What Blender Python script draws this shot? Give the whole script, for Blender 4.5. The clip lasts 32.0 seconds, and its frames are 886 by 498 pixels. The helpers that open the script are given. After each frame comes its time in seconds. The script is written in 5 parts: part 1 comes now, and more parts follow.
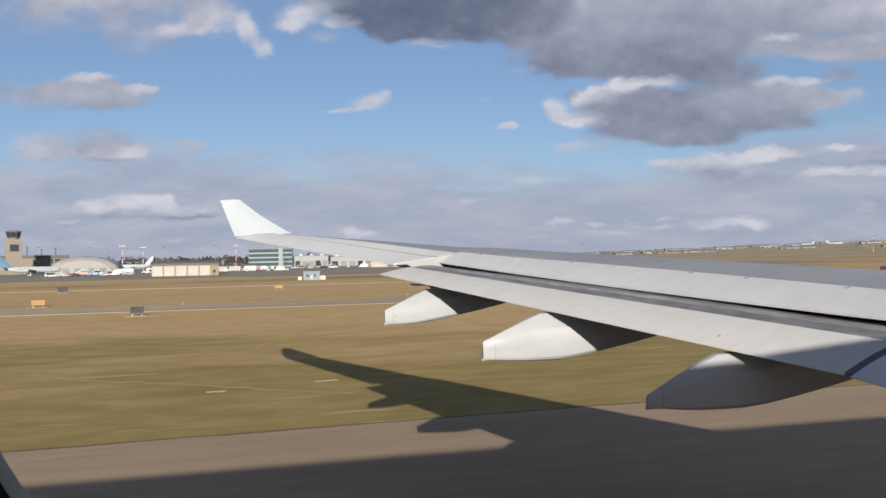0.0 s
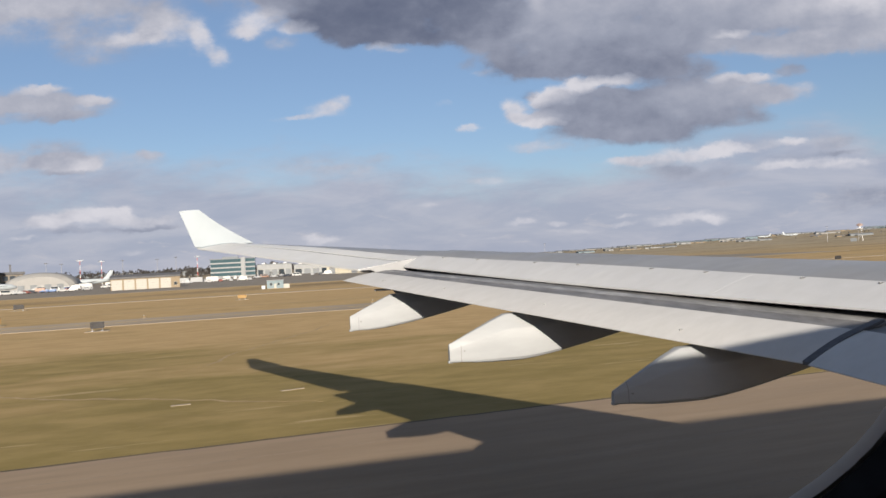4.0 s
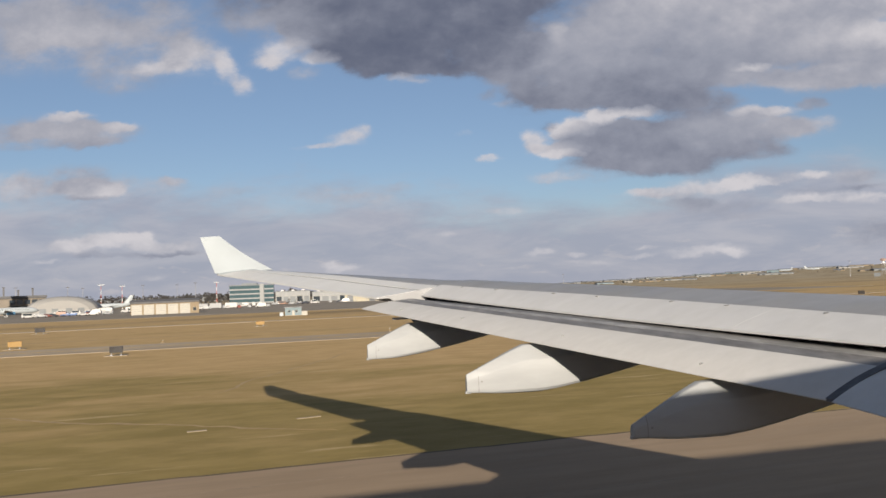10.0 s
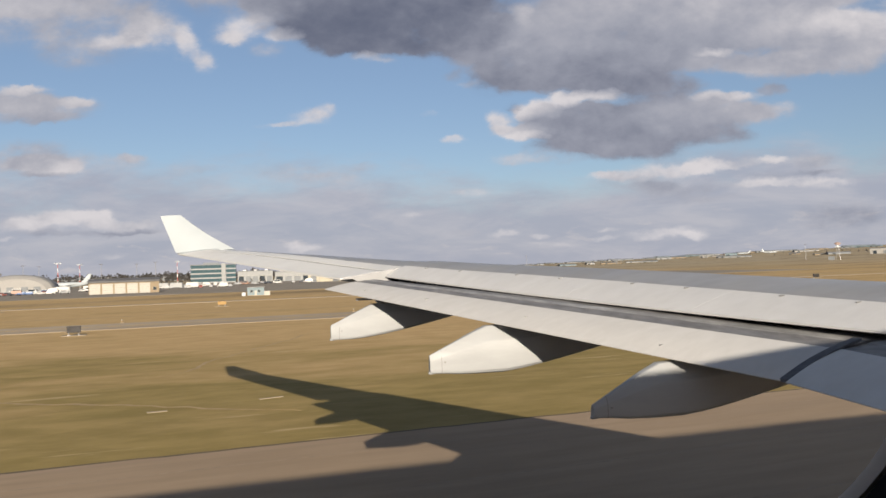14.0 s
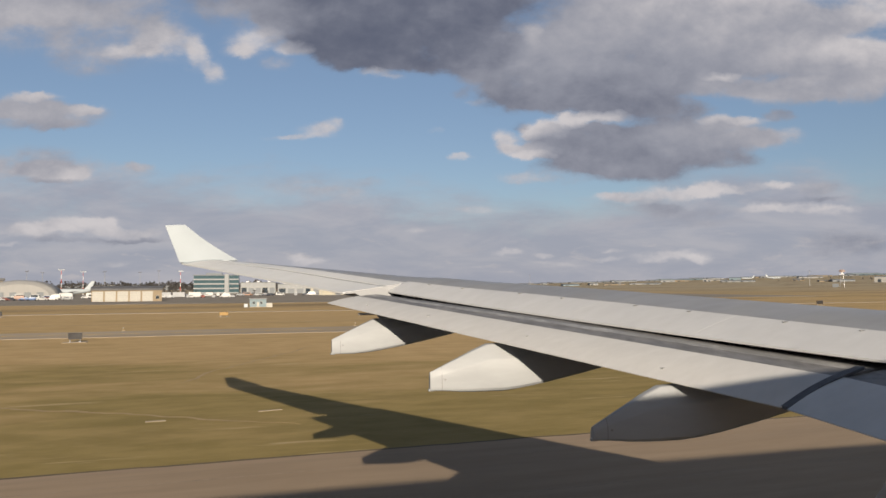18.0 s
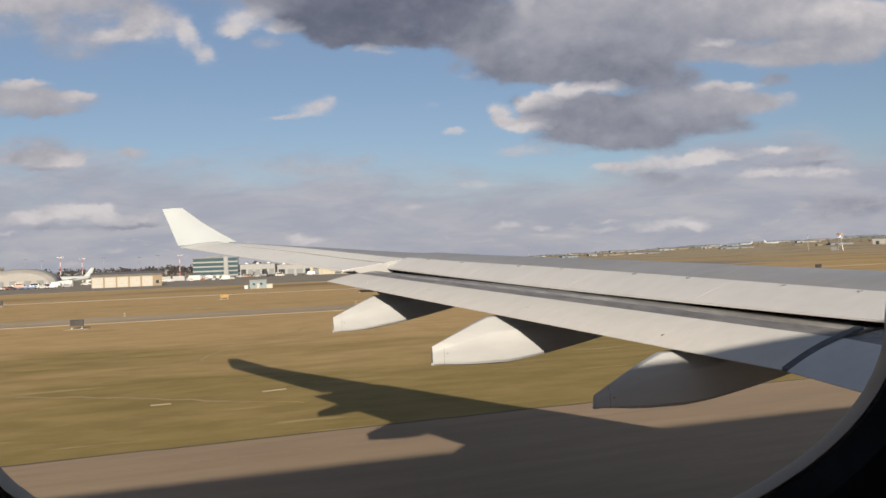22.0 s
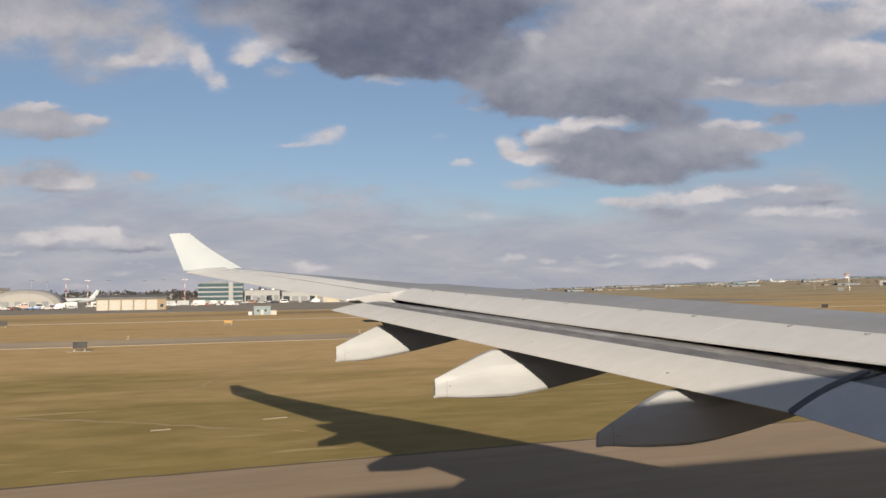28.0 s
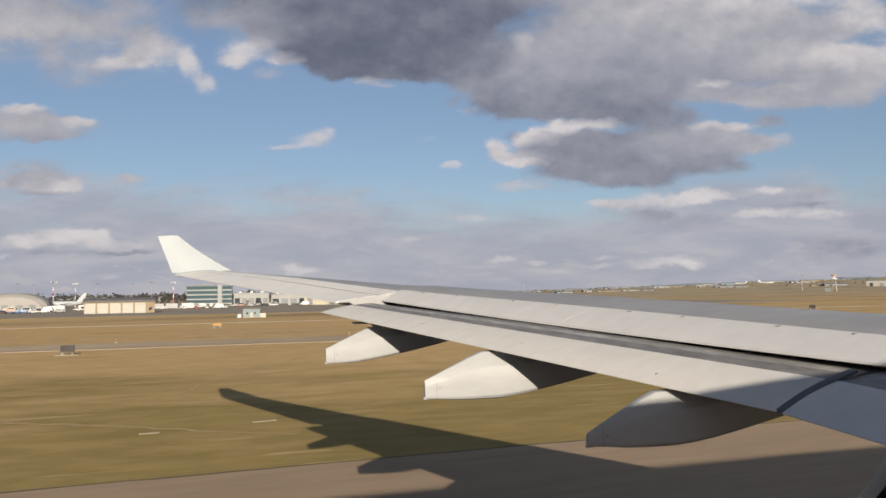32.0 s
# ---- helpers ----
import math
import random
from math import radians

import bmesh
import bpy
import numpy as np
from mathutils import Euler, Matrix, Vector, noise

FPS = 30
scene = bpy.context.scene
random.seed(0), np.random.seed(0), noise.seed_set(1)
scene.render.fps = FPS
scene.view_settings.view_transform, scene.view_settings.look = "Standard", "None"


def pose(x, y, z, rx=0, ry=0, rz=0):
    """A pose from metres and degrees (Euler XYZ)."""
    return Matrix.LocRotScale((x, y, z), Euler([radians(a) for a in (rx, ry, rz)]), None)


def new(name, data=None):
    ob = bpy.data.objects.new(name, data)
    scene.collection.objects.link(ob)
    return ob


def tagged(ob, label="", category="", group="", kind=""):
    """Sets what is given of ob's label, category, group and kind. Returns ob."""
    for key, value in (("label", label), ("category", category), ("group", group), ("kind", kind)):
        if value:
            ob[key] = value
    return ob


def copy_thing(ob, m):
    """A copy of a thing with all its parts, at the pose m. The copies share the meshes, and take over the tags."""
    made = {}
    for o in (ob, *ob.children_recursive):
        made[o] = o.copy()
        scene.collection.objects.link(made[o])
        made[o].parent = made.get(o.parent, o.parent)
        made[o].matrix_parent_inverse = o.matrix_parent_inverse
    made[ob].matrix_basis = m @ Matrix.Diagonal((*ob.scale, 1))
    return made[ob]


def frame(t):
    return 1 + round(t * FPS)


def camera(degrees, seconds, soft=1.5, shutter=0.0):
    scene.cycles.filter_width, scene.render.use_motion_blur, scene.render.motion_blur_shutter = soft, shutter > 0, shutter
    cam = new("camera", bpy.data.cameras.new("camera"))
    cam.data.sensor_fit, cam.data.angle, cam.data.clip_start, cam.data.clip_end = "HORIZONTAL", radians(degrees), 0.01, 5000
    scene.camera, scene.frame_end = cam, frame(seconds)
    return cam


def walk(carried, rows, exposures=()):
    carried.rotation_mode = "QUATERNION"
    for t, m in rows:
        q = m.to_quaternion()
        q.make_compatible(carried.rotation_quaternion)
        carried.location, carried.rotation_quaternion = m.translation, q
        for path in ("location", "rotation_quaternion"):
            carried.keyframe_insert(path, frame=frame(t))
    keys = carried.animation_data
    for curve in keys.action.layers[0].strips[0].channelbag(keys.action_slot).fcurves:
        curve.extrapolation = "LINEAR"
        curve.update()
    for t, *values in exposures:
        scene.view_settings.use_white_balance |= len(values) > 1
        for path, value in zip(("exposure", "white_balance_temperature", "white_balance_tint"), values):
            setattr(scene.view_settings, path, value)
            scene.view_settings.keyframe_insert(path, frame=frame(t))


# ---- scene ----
# The airliner stands at the runway's edge; x runs along the runway, y out over the field, z up.
EYE_H = 5.6

# ---- camera ----
cam = camera(58.5, 32.0, soft=1.6)
walk(cam, [
    (0.0, pose(0.004, 0.047, 5.582, 90.55, 1.12, -14.05)),
    (0.5, pose(0.010, 0.044, 5.578, 89.72, 2.06, -14.19)),
    (1.0, pose(0.010, 0.025, 5.586, 89.26, 2.43, -14.57)),
    (1.5, pose(0.016, 0.036, 5.577, 88.47, 3.22, -15.86)),
    (2.0, pose(0.013, 0.024, 5.581, 89.17, 3.61, -16.07)),
    (2.5, pose(0.023, 0.026, 5.590, 89.71, 3.37, -15.97)),
    (3.0, pose(0.021, 0.029, 5.587, 90.51, 2.97, -16.06)),
    (3.5, pose(0.018, 0.025, 5.583, 90.63, 3.48, -16.69)),
    (5.5, pose(0.005, 0.038, 5.589, 91.17, 0.89, -16.08)),
    (6.0, pose(0.006, 0.035, 5.593, 91.42, 2.73, -15.94)),
    (6.5, pose(0.006, 0.044, 5.583, 91.72, 4.04, -15.46)),
    (7.0, pose(0.011, 0.031, 5.595, 91.44, 2.73, -14.41)),
    (7.5, pose(0.014, 0.035, 5.589, 91.28, 4.29, -13.80)),
    (8.0, pose(0.012, 0.032, 5.594, 91.43, 3.83, -14.13)),
    (8.5, pose(0.011, 0.031, 5.594, 92.00, 3.70, -14.45)),
    (9.0, pose(0.008, 0.040, 5.582, 92.34, 4.67, -15.05)),
    (9.5, pose(0.008, 0.008, 5.592, 90.76, 3.47, -15.88)),
    (10.0, pose(0.008, 0.030, 5.588, 92.88, 2.23, -15.34)),
    (10.5, pose(0.002, 0.015, 5.591, 92.03, 3.45, -17.61)),
    (11.0, pose(0.013, 0.028, 5.594, 90.64, 4.44, -17.48)),
    (11.5, pose(0.009, 0.022, 5.594, 91.52, 4.20, -16.38)),
    (12.0, pose(0.004, 0.030, 5.584, 91.46, 3.90, -17.17)),
    (12.5, pose(0.010, 0.030, 5.594, 91.53, 3.52, -17.62)),
    (13.0, pose(0.005, 0.028, 5.591, 92.02, 2.40, -17.70)),
    (13.5, pose(0.004, 0.021, 5.595, 91.17, 2.93, -17.93)),
    (14.0, pose(0.006, 0.027, 5.593, 91.40, 1.89, -17.95)),
    (14.5, pose(0.005, 0.026, 5.593, 90.78, 2.56, -17.92)),
    (16.5, pose(0.003, 0.042, 5.589, 91.75, 1.49, -17.33)),
    (17.0, pose(0.003, 0.042, 5.585, 92.81, 0.94, -17.78)),
    (17.5, pose(0.007, 0.032, 5.590, 94.14, 0.26, -17.52)),
    (18.0, pose(0.008, 0.029, 5.596, 92.61, 0.33, -17.74)),
    (18.5, pose(0.003, 0.043, 5.587, 91.76, 0.45, -17.56)),
    (19.0, pose(0.014, 0.039, 5.581, 91.64, 1.26, -17.64)),
    (19.5, pose(0.011, 0.033, 5.586, 91.24, 0.51, -17.86)),
    (20.0, pose(0.017, 0.042, 5.584, 90.40, 1.96, -17.84)),
    (20.5, pose(0.000, 0.013, 5.579, 91.01, 2.63, -17.49)),
    (21.0, pose(-0.001, 0.012, 5.577, 91.20, 3.25, -17.64)),
    (21.5, pose(0.007, 0.018, 5.578, 91.12, 1.54, -17.08)),
    (22.0, pose(0.003, 0.016, 5.578, 90.84, 2.14, -17.80)),
    (22.5, pose(0.003, 0.043, 5.580, 93.03, 1.36, -17.46)),
    (23.0, pose(0.007, 0.029, 5.586, 92.86, 1.65, -17.39)),
    (23.5, pose(0.005, 0.038, 5.581, 92.82, 1.43, -17.34)),
    (24.0, pose(0.012, 0.027, 5.590, 92.82, 1.15, -17.21)),
    (24.5, pose(0.012, 0.034, 5.587, 91.82, 1.69, -17.35)),
    (26.5, pose(0.006, 0.035, 5.592, 92.22, 0.63, -17.07)),
    (27.0, pose(0.010, 0.026, 5.595, 92.05, 1.40, -17.29)),
    (27.5, pose(0.005, 0.037, 5.592, 92.53, 1.20, -17.52)),
    (28.0, pose(0.007, 0.031, 5.597, 93.07, 0.75, -17.45)),
    (28.5, pose(0.007, 0.033, 5.595, 93.44, 0.14, -17.84)),
    (29.0, pose(0.006, 0.035, 5.591, 93.00, 0.37, -17.50)),
    (29.5, pose(0.008, 0.028, 5.587, 92.66, 2.23, -17.80)),
    (30.0, pose(0.008, 0.027, 5.598, 93.11, -0.08, -18.09)),
    (30.5, pose(0.006, 0.035, 5.596, 94.13, -0.68, -18.69)),
    (31.0, pose(0.006, 0.033, 5.595, 94.90, -2.17, -18.63)),
    (31.5, pose(-0.006, 0.020, 5.588, 93.19, 0.51, -19.06)),
    (32.0, pose(0.007, 0.030, 5.587, 93.21, 0.93, -18.19)),
], exposures=[(0.0, 0.48, 5850, 10), (2.0, 0.48, 5950, 10), (3.0, 0.57, 6000, 10), (3.5, 0.55, 6000, 10), (6.0, 0.55, 6200, 10), (8.5, 0.52, 6200, 10), (10.0, 0.42, 6220, 10), (11.5, 0.52, 6320, 10), (14.5, 0.54, 6350, 10), (17.0, 0.52, 6420, 10), (18.0, 0.34, 6400, 10), (19.0, 0.31, 6380, 10), (20.5, 0.36, 6430, 10), (22.0, 0.42, 6460, 10), (29.0, 0.44, 6440, 10), (31.0, 0.49, 6440, 10), (32.0, 0.44, 6420, 10)])

# ---- sky and sun ----
SUN_WAY = Vector((2.80, 23.3, -7.48)).normalized()
sun = bpy.data.lights.new("sun", "SUN")
sun.energy, sun.angle, sun.color = 5.0, radians(0.6), (1.0, 0.86, 0.68)
sun_ob = new("sun", sun)
sun_ob.rotation_euler = SUN_WAY.to_track_quat("-Z", "Y").to_euler()

world = bpy.data.worlds.new("sky")
scene.world = world
world.use_nodes = True
WT = world.node_tree
WT.nodes.clear()


class Net:
    """Short calls to lay out a node tree."""

    def __init__(self, tree):
        self.tree = tree

    def node(self, kind, **values):
        n = self.tree.nodes.new(kind)
        for key, value in values.items():
            if key == "operation":
                n.operation = value
            elif key == "blend":
                n.blend_type = value
            elif key == "data":
                n.data_type = value
        return n

    def put(self, value, socket):
        if isinstance(value, bpy.types.NodeSocket):
            self.tree.links.new(value, socket)
        elif value is not None:
            socket.default_value = value

    def math(self, op, a, b=None, c=None, clamp=False):
        n = self.node("ShaderNodeMath", operation=op)
        n.use_clamp = clamp
        for value, socket in zip((a, b, c), n.inputs):
            self.put(value, socket)
        return n.outputs[0]

    def vec(self, op, a, b=None):
        n = self.node("ShaderNodeVectorMath", operation=op)
        self.put(a, n.inputs[0])
        self.put(b, n.inputs[1])
        return n.outputs["Value"] if op == "DOT_PRODUCT" else n.outputs[0]

    def xyz(self, x, y, z=0.0):
        n = self.node("ShaderNodeCombineXYZ")
        for value, socket in zip((x, y, z), n.inputs):
            self.put(value, socket)
        return n.outputs[0]

    def noise(self, vector, scale, detail=5.0, rough=0.55, warp=0.0):
        n = self.node("ShaderNodeTexNoise")
        self.put(vector, n.inputs["Vector"])
        n.inputs["Scale"].default_value, n.inputs["Detail"].default_value = scale, detail
        n.inputs["Roughness"].default_value, n.inputs["Distortion"].default_value = rough, warp
        return n.outputs["Fac"]

    def step(self, value, low, high, a=0.0, b=1.0):
        n = self.node("ShaderNodeMapRange")
        n.interpolation_type = "SMOOTHSTEP"
        self.put(value, n.inputs["Value"])
        for key, v in zip(("From Min", "From Max", "To Min", "To Max"), (low, high, a, b)):
            self.put(v, n.inputs[key])
        return n.outputs["Result"]

    def mix(self, fac, a, b, blend="MIX"):
        n = self.node("ShaderNodeMix", data="RGBA")
        n.blend_type = blend
        self.put(fac, n.inputs["Factor"])
        for value, key in ((a, 6), (b, 7)):
            if isinstance(value, tuple):
                value = (*value, 1.0)[:4]
            self.put(value, n.inputs[key])
        return n.outputs[2]


# Clouds: puffs laid out on a plane ahead of the side windows, broken up by noise.
VIEW = radians(17.6)
group = bpy.data.node_groups.new("clouds", "ShaderNodeTree")
group.interface.new_socket("P", in_out="INPUT", socket_type="NodeSocketVector")
group.interface.new_socket("Density", in_out="OUTPUT", socket_type="NodeSocketFloat")
group.interface.new_socket("Lit", in_out="OUTPUT", socket_type="NodeSocketFloat")
G = Net(group)
g_in, g_out = G.node("NodeGroupInput"), G.node("NodeGroupOutput")
wob = G.node("ShaderNodeTexNoise")
G.put(G.vec("MULTIPLY", g_in.outputs[0], (1.0, 1.5, 1.0)), wob.inputs["Vector"])
wob.inputs["Scale"].default_value, wob.inputs["Detail"].default_value = 14.0, 6.0
wob.inputs["Roughness"].default_value = 0.62
bent = G.vec("ADD", g_in.outputs[0], G.vec("MULTIPLY", G.vec("SUBTRACT", wob.outputs["Color"], (0.5, 0.5, 0.5)), (0.052, 0.030, 0.0)))
lit_sum, weight_sum, soft_sum = None, None, None


def puff(u, v, ru, rv, weight, lit):
    """One cloud lump at (u, v), with its half sizes, thickness and how brightly the sun reaches it."""
    global lit_sum, weight_sum, soft_sum
    m = G.node("ShaderNodeMapping")
    G.put(bent, m.inputs["Vector"])
    m.inputs["Location"].default_value = (-u / (ru * 1.35), -v / (rv * 1.35), 0)
    m.inputs["Scale"].default_value = (1 / (ru * 1.35), 1 / (rv * 1.35), 0)
    g = G.node("ShaderNodeTexGradient")
    g.gradient_type = "SPHERICAL"
    G.put(m.outputs[0], g.inputs[0])
    w = G.step(g.outputs["Fac"], 0.0, 0.75, 0.0, weight)
    soft = G.math("MULTIPLY", g.outputs["Fac"], weight)
    part_lit = G.math("MULTIPLY", soft, lit)
    soft_sum = soft if soft_sum is None else G.math("ADD", soft_sum, soft)
    lit_sum = part_lit if lit_sum is None else G.math("ADD", lit_sum, part_lit)
    weight_sum = w if weight_sum is None else G.math("ADD", weight_sum, w)


# ragged pale bank high at the rear
puff(-0.520, 0.339, 0.0929, 0.0429, 0.46, 0.52)
puff(-0.425, 0.324, 0.0857, 0.0500, 0.48, 0.52)
puff(-0.549, 0.369, 0.0857, 0.0429, 0.52, 0.56)
puff(-0.390, 0.353, 0.0643, 0.0357, 0.46, 0.50)
puff(-0.454, 0.287, 0.0500, 0.0214, 0.40, 0.55)
puff(-0.346, 0.312, 0.0429, 0.0229, 0.70, 0.85)
puff(-0.389, 0.300, 0.0357, 0.0100, 0.60, 0.95)
puff(-0.309, 0.298, 0.0171, 0.0243, 0.80, 0.90)
puff(-0.293, 0.272, 0.0143, 0.0143, 0.65, 0.90)
puff(-0.520, 0.354, 0.0571, 0.0214, 0.60, 0.75)
puff(-0.621, 0.347, 0.0786, 0.0500, 0.42, 0.55)
puff(-0.492, 0.398, 0.1572, 0.0429, 0.50, 0.45)
# small pale puff beside the dark cloud
puff(-0.237, 0.312, 0.0343, 0.0186, 0.75, 0.85)
puff(-0.187, 0.301, 0.0229, 0.0100, 0.75, 0.95)
puff(-0.208, 0.283, 0.0250, 0.0086, 0.40, 0.60)
puff(-0.255, 0.297, 0.0214, 0.0086, 0.50, 0.80)
puff(-0.245, 0.352, 0.0643, 0.0250, 0.55, 0.50)
# great dark cloud: its shaded rear part
puff(-0.158, 0.345, 0.0643, 0.0429, 1.10, 0.05)
puff(-0.252, 0.374, 0.0786, 0.0321, 0.70, 0.18)
puff(-0.114, 0.315, 0.0643, 0.0357, 1.20, 0.00)
puff(-0.056, 0.329, 0.0857, 0.0500, 1.30, 0.02)
puff(0.016, 0.336, 0.0857, 0.0571, 1.30, 0.05)
puff(0.001, 0.300, 0.0643, 0.0286, 1.10, 0.10)
puff(0.059, 0.285, 0.0500, 0.0357, 1.10, 0.20)
puff(-0.129, 0.286, 0.0286, 0.0129, 0.70, 0.15)
puff(-0.064, 0.289, 0.0571, 0.0157, 0.90, 0.15)
puff(-0.201, 0.337, 0.0357, 0.0286, 0.80, 0.20)
puff(-0.013, 0.395, 0.2429, 0.0500, 1.30, 0.05)
# great cloud: grey body and sunlit forward part
puff(0.117, 0.270, 0.0786, 0.0429, 1.20, 0.34)
puff(0.161, 0.306, 0.0786, 0.0429, 1.20, 0.45)
puff(0.232, 0.262, 0.0857, 0.0393, 1.20, 0.28)
puff(0.196, 0.237, 0.1000, 0.0214, 1.10, 0.22)
puff(0.443, 0.312, 0.0929, 0.0357, 0.80, 0.55)
puff(0.102, 0.237, 0.0500, 0.0179, 1.00, 0.12)
puff(0.290, 0.276, 0.0786, 0.0357, 1.20, 0.30)
puff(0.306, 0.328, 0.0929, 0.0357, 1.20, 0.58)
puff(0.234, 0.343, 0.0786, 0.0357, 1.20, 0.55)
puff(0.378, 0.291, 0.0786, 0.0357, 1.20, 0.38)
puff(0.400, 0.334, 0.0857, 0.0357, 1.20, 0.64)
puff(0.465, 0.297, 0.0571, 0.0286, 1.10, 0.60)
puff(0.508, 0.297, 0.0429, 0.0157, 1.10, 0.95)
puff(0.552, 0.297, 0.0357, 0.0186, 1.00, 0.85)
puff(0.487, 0.334, 0.0643, 0.0250, 1.10, 0.60)
puff(0.553, 0.348, 0.0429, 0.0286, 0.90, 0.75)
puff(0.366, 0.401, 0.2429, 0.0500, 1.20, 0.80)
puff(0.625, 0.304, 0.0500, 0.0429, 1.00, 0.90)
# bright tufts on the great cloud and its lower fringe
puff(0.116, 0.323, 0.0157, 0.0129, 0.30, 1.30)
puff(0.110, 0.277, 0.0179, 0.0107, 0.50, 0.70)
puff(0.366, 0.263, 0.0200, 0.0057, 0.60, 1.30)
puff(0.464, 0.257, 0.0357, 0.0057, 0.50, 0.90)
puff(0.377, 0.247, 0.0571, 0.0129, 0.90, 0.50)
puff(0.449, 0.246, 0.0643, 0.0186, 0.95, 0.52)
puff(0.507, 0.272, 0.0786, 0.0186, 0.90, 0.50)
puff(0.514, 0.246, 0.0571, 0.0157, 0.85, 0.60)
puff(0.565, 0.268, 0.0429, 0.0214, 0.80, 0.60)
puff(0.434, 0.214, 0.0214, 0.0100, 0.60, 0.35)
puff(0.026, 0.245, 0.0143, 0.0071, 0.40, 0.30)
puff(0.044, 0.235, 0.0129, 0.0043, 0.35, 0.80)
puff(-0.082, 0.271, 0.0200, 0.0057, 0.50, 0.85)
puff(-0.057, 0.267, 0.0129, 0.0043, 0.40, 0.80)
# cumulus below it: bright crown
puff(0.083, 0.184, 0.0186, 0.0143, 0.90, 0.90)
puff(0.105, 0.172, 0.0329, 0.0086, 1.00, 0.85)
puff(0.120, 0.196, 0.0186, 0.0100, 0.95, 1.00)
puff(0.141, 0.200, 0.0171, 0.0114, 1.00, 0.80)
puff(0.168, 0.211, 0.0214, 0.0079, 1.00, 1.15)
puff(0.192, 0.216, 0.0143, 0.0064, 0.90, 1.00)
puff(0.221, 0.213, 0.0243, 0.0071, 1.00, 1.00)
puff(0.116, 0.165, 0.0229, 0.0057, 0.85, 1.20)
puff(0.105, 0.203, 0.0114, 0.0057, 0.60, 0.10)
puff(0.351, 0.210, 0.0200, 0.0064, 0.60, 0.95)
puff(0.390, 0.207, 0.0286, 0.0057, 0.70, 0.90)
# cumulus: grey body and fading forward end
puff(0.148, 0.181, 0.0429, 0.0200, 1.10, 0.38)
puff(0.188, 0.198, 0.0429, 0.0114, 1.00, 0.34)
puff(0.199, 0.178, 0.0679, 0.0257, 1.15, 0.27)
puff(0.267, 0.175, 0.0786, 0.0300, 1.15, 0.28)
puff(0.252, 0.146, 0.0714, 0.0179, 1.15, 0.22)
puff(0.173, 0.153, 0.0500, 0.0143, 1.00, 0.27)
puff(0.288, 0.219, 0.0571, 0.0171, 0.95, 0.24)
puff(0.332, 0.185, 0.0607, 0.0257, 1.10, 0.46)
puff(0.382, 0.188, 0.0500, 0.0200, 1.00, 0.50)
puff(0.426, 0.185, 0.0357, 0.0129, 0.75, 0.60)
puff(0.360, 0.156, 0.0500, 0.0129, 0.80, 0.25)
# scraps in the blue
puff(0.112, 0.138, 0.0429, 0.0086, 0.50, 0.75)
puff(0.158, 0.132, 0.0357, 0.0071, 0.40, 0.50)
puff(0.024, 0.161, 0.0157, 0.0050, 0.70, 0.90)
puff(-0.007, 0.194, 0.0100, 0.0043, 0.35, 0.90)
puff(-0.158, 0.197, 0.0286, 0.0093, 0.65, 0.95)
puff(-0.194, 0.189, 0.0321, 0.0043, 0.55, 0.85)
puff(-0.136, 0.206, 0.0157, 0.0071, 0.50, 0.90)
# long sunlit layers ahead
puff(0.302, 0.116, 0.0500, 0.0093, 0.90, 1.00)
puff(0.338, 0.120, 0.0321, 0.0093, 0.90, 1.15)
puff(0.237, 0.108, 0.0429, 0.0071, 0.85, 0.90)
puff(0.287, 0.095, 0.0929, 0.0107, 0.60, 0.46)
puff(0.395, 0.122, 0.0429, 0.0071, 0.70, 0.75)
puff(0.431, 0.127, 0.0179, 0.0057, 0.70, 1.00)
puff(0.474, 0.123, 0.0429, 0.0100, 0.60, 0.65)
puff(0.438, 0.098, 0.0643, 0.0071, 0.75, 0.95)
puff(0.495, 0.092, 0.0429, 0.0064, 0.60, 0.90)
puff(0.460, 0.108, 0.0643, 0.0050, 0.50, 0.35)
puff(0.301, 0.079, 0.1000, 0.0086, 0.40, 0.50)
puff(0.516, 0.051, 0.0643, 0.0214, 0.40, 0.30)
# banks at the rear
puff(-0.532, 0.228, 0.0571, 0.0186, 0.90, 0.55)
puff(-0.474, 0.218, 0.0536, 0.0143, 0.85, 0.50)
puff(-0.446, 0.225, 0.0214, 0.0064, 0.70, 0.85)
puff(-0.518, 0.243, 0.0357, 0.0057, 0.70, 0.95)
puff(-0.503, 0.206, 0.0714, 0.0071, 0.70, 0.30)
puff(-0.604, 0.226, 0.0643, 0.0214, 0.80, 0.50)
puff(-0.495, 0.146, 0.0536, 0.0129, 0.85, 0.75)
puff(-0.466, 0.142, 0.0250, 0.0086, 0.70, 0.90)
puff(-0.494, 0.134, 0.0429, 0.0036, 0.50, 0.35)
puff(-0.531, 0.161, 0.0929, 0.0200, 0.60, 0.62)
puff(-0.416, 0.149, 0.0571, 0.0129, 0.40, 0.60)
puff(-0.588, 0.150, 0.0500, 0.0179, 0.60, 0.70)
puff(-0.387, 0.155, 0.0214, 0.0057, 0.35, 0.70)
# tops of the low veil
puff(-0.179, 0.130, 0.0643, 0.0129, 0.45, 0.65)
puff(-0.129, 0.119, 0.0500, 0.0100, 0.40, 0.70)
puff(-0.308, 0.138, 0.0357, 0.0086, 0.40, 0.65)
puff(-0.093, 0.133, 0.0286, 0.0071, 0.30, 0.60)
puff(0.043, 0.095, 0.0286, 0.0064, 0.50, 0.80)
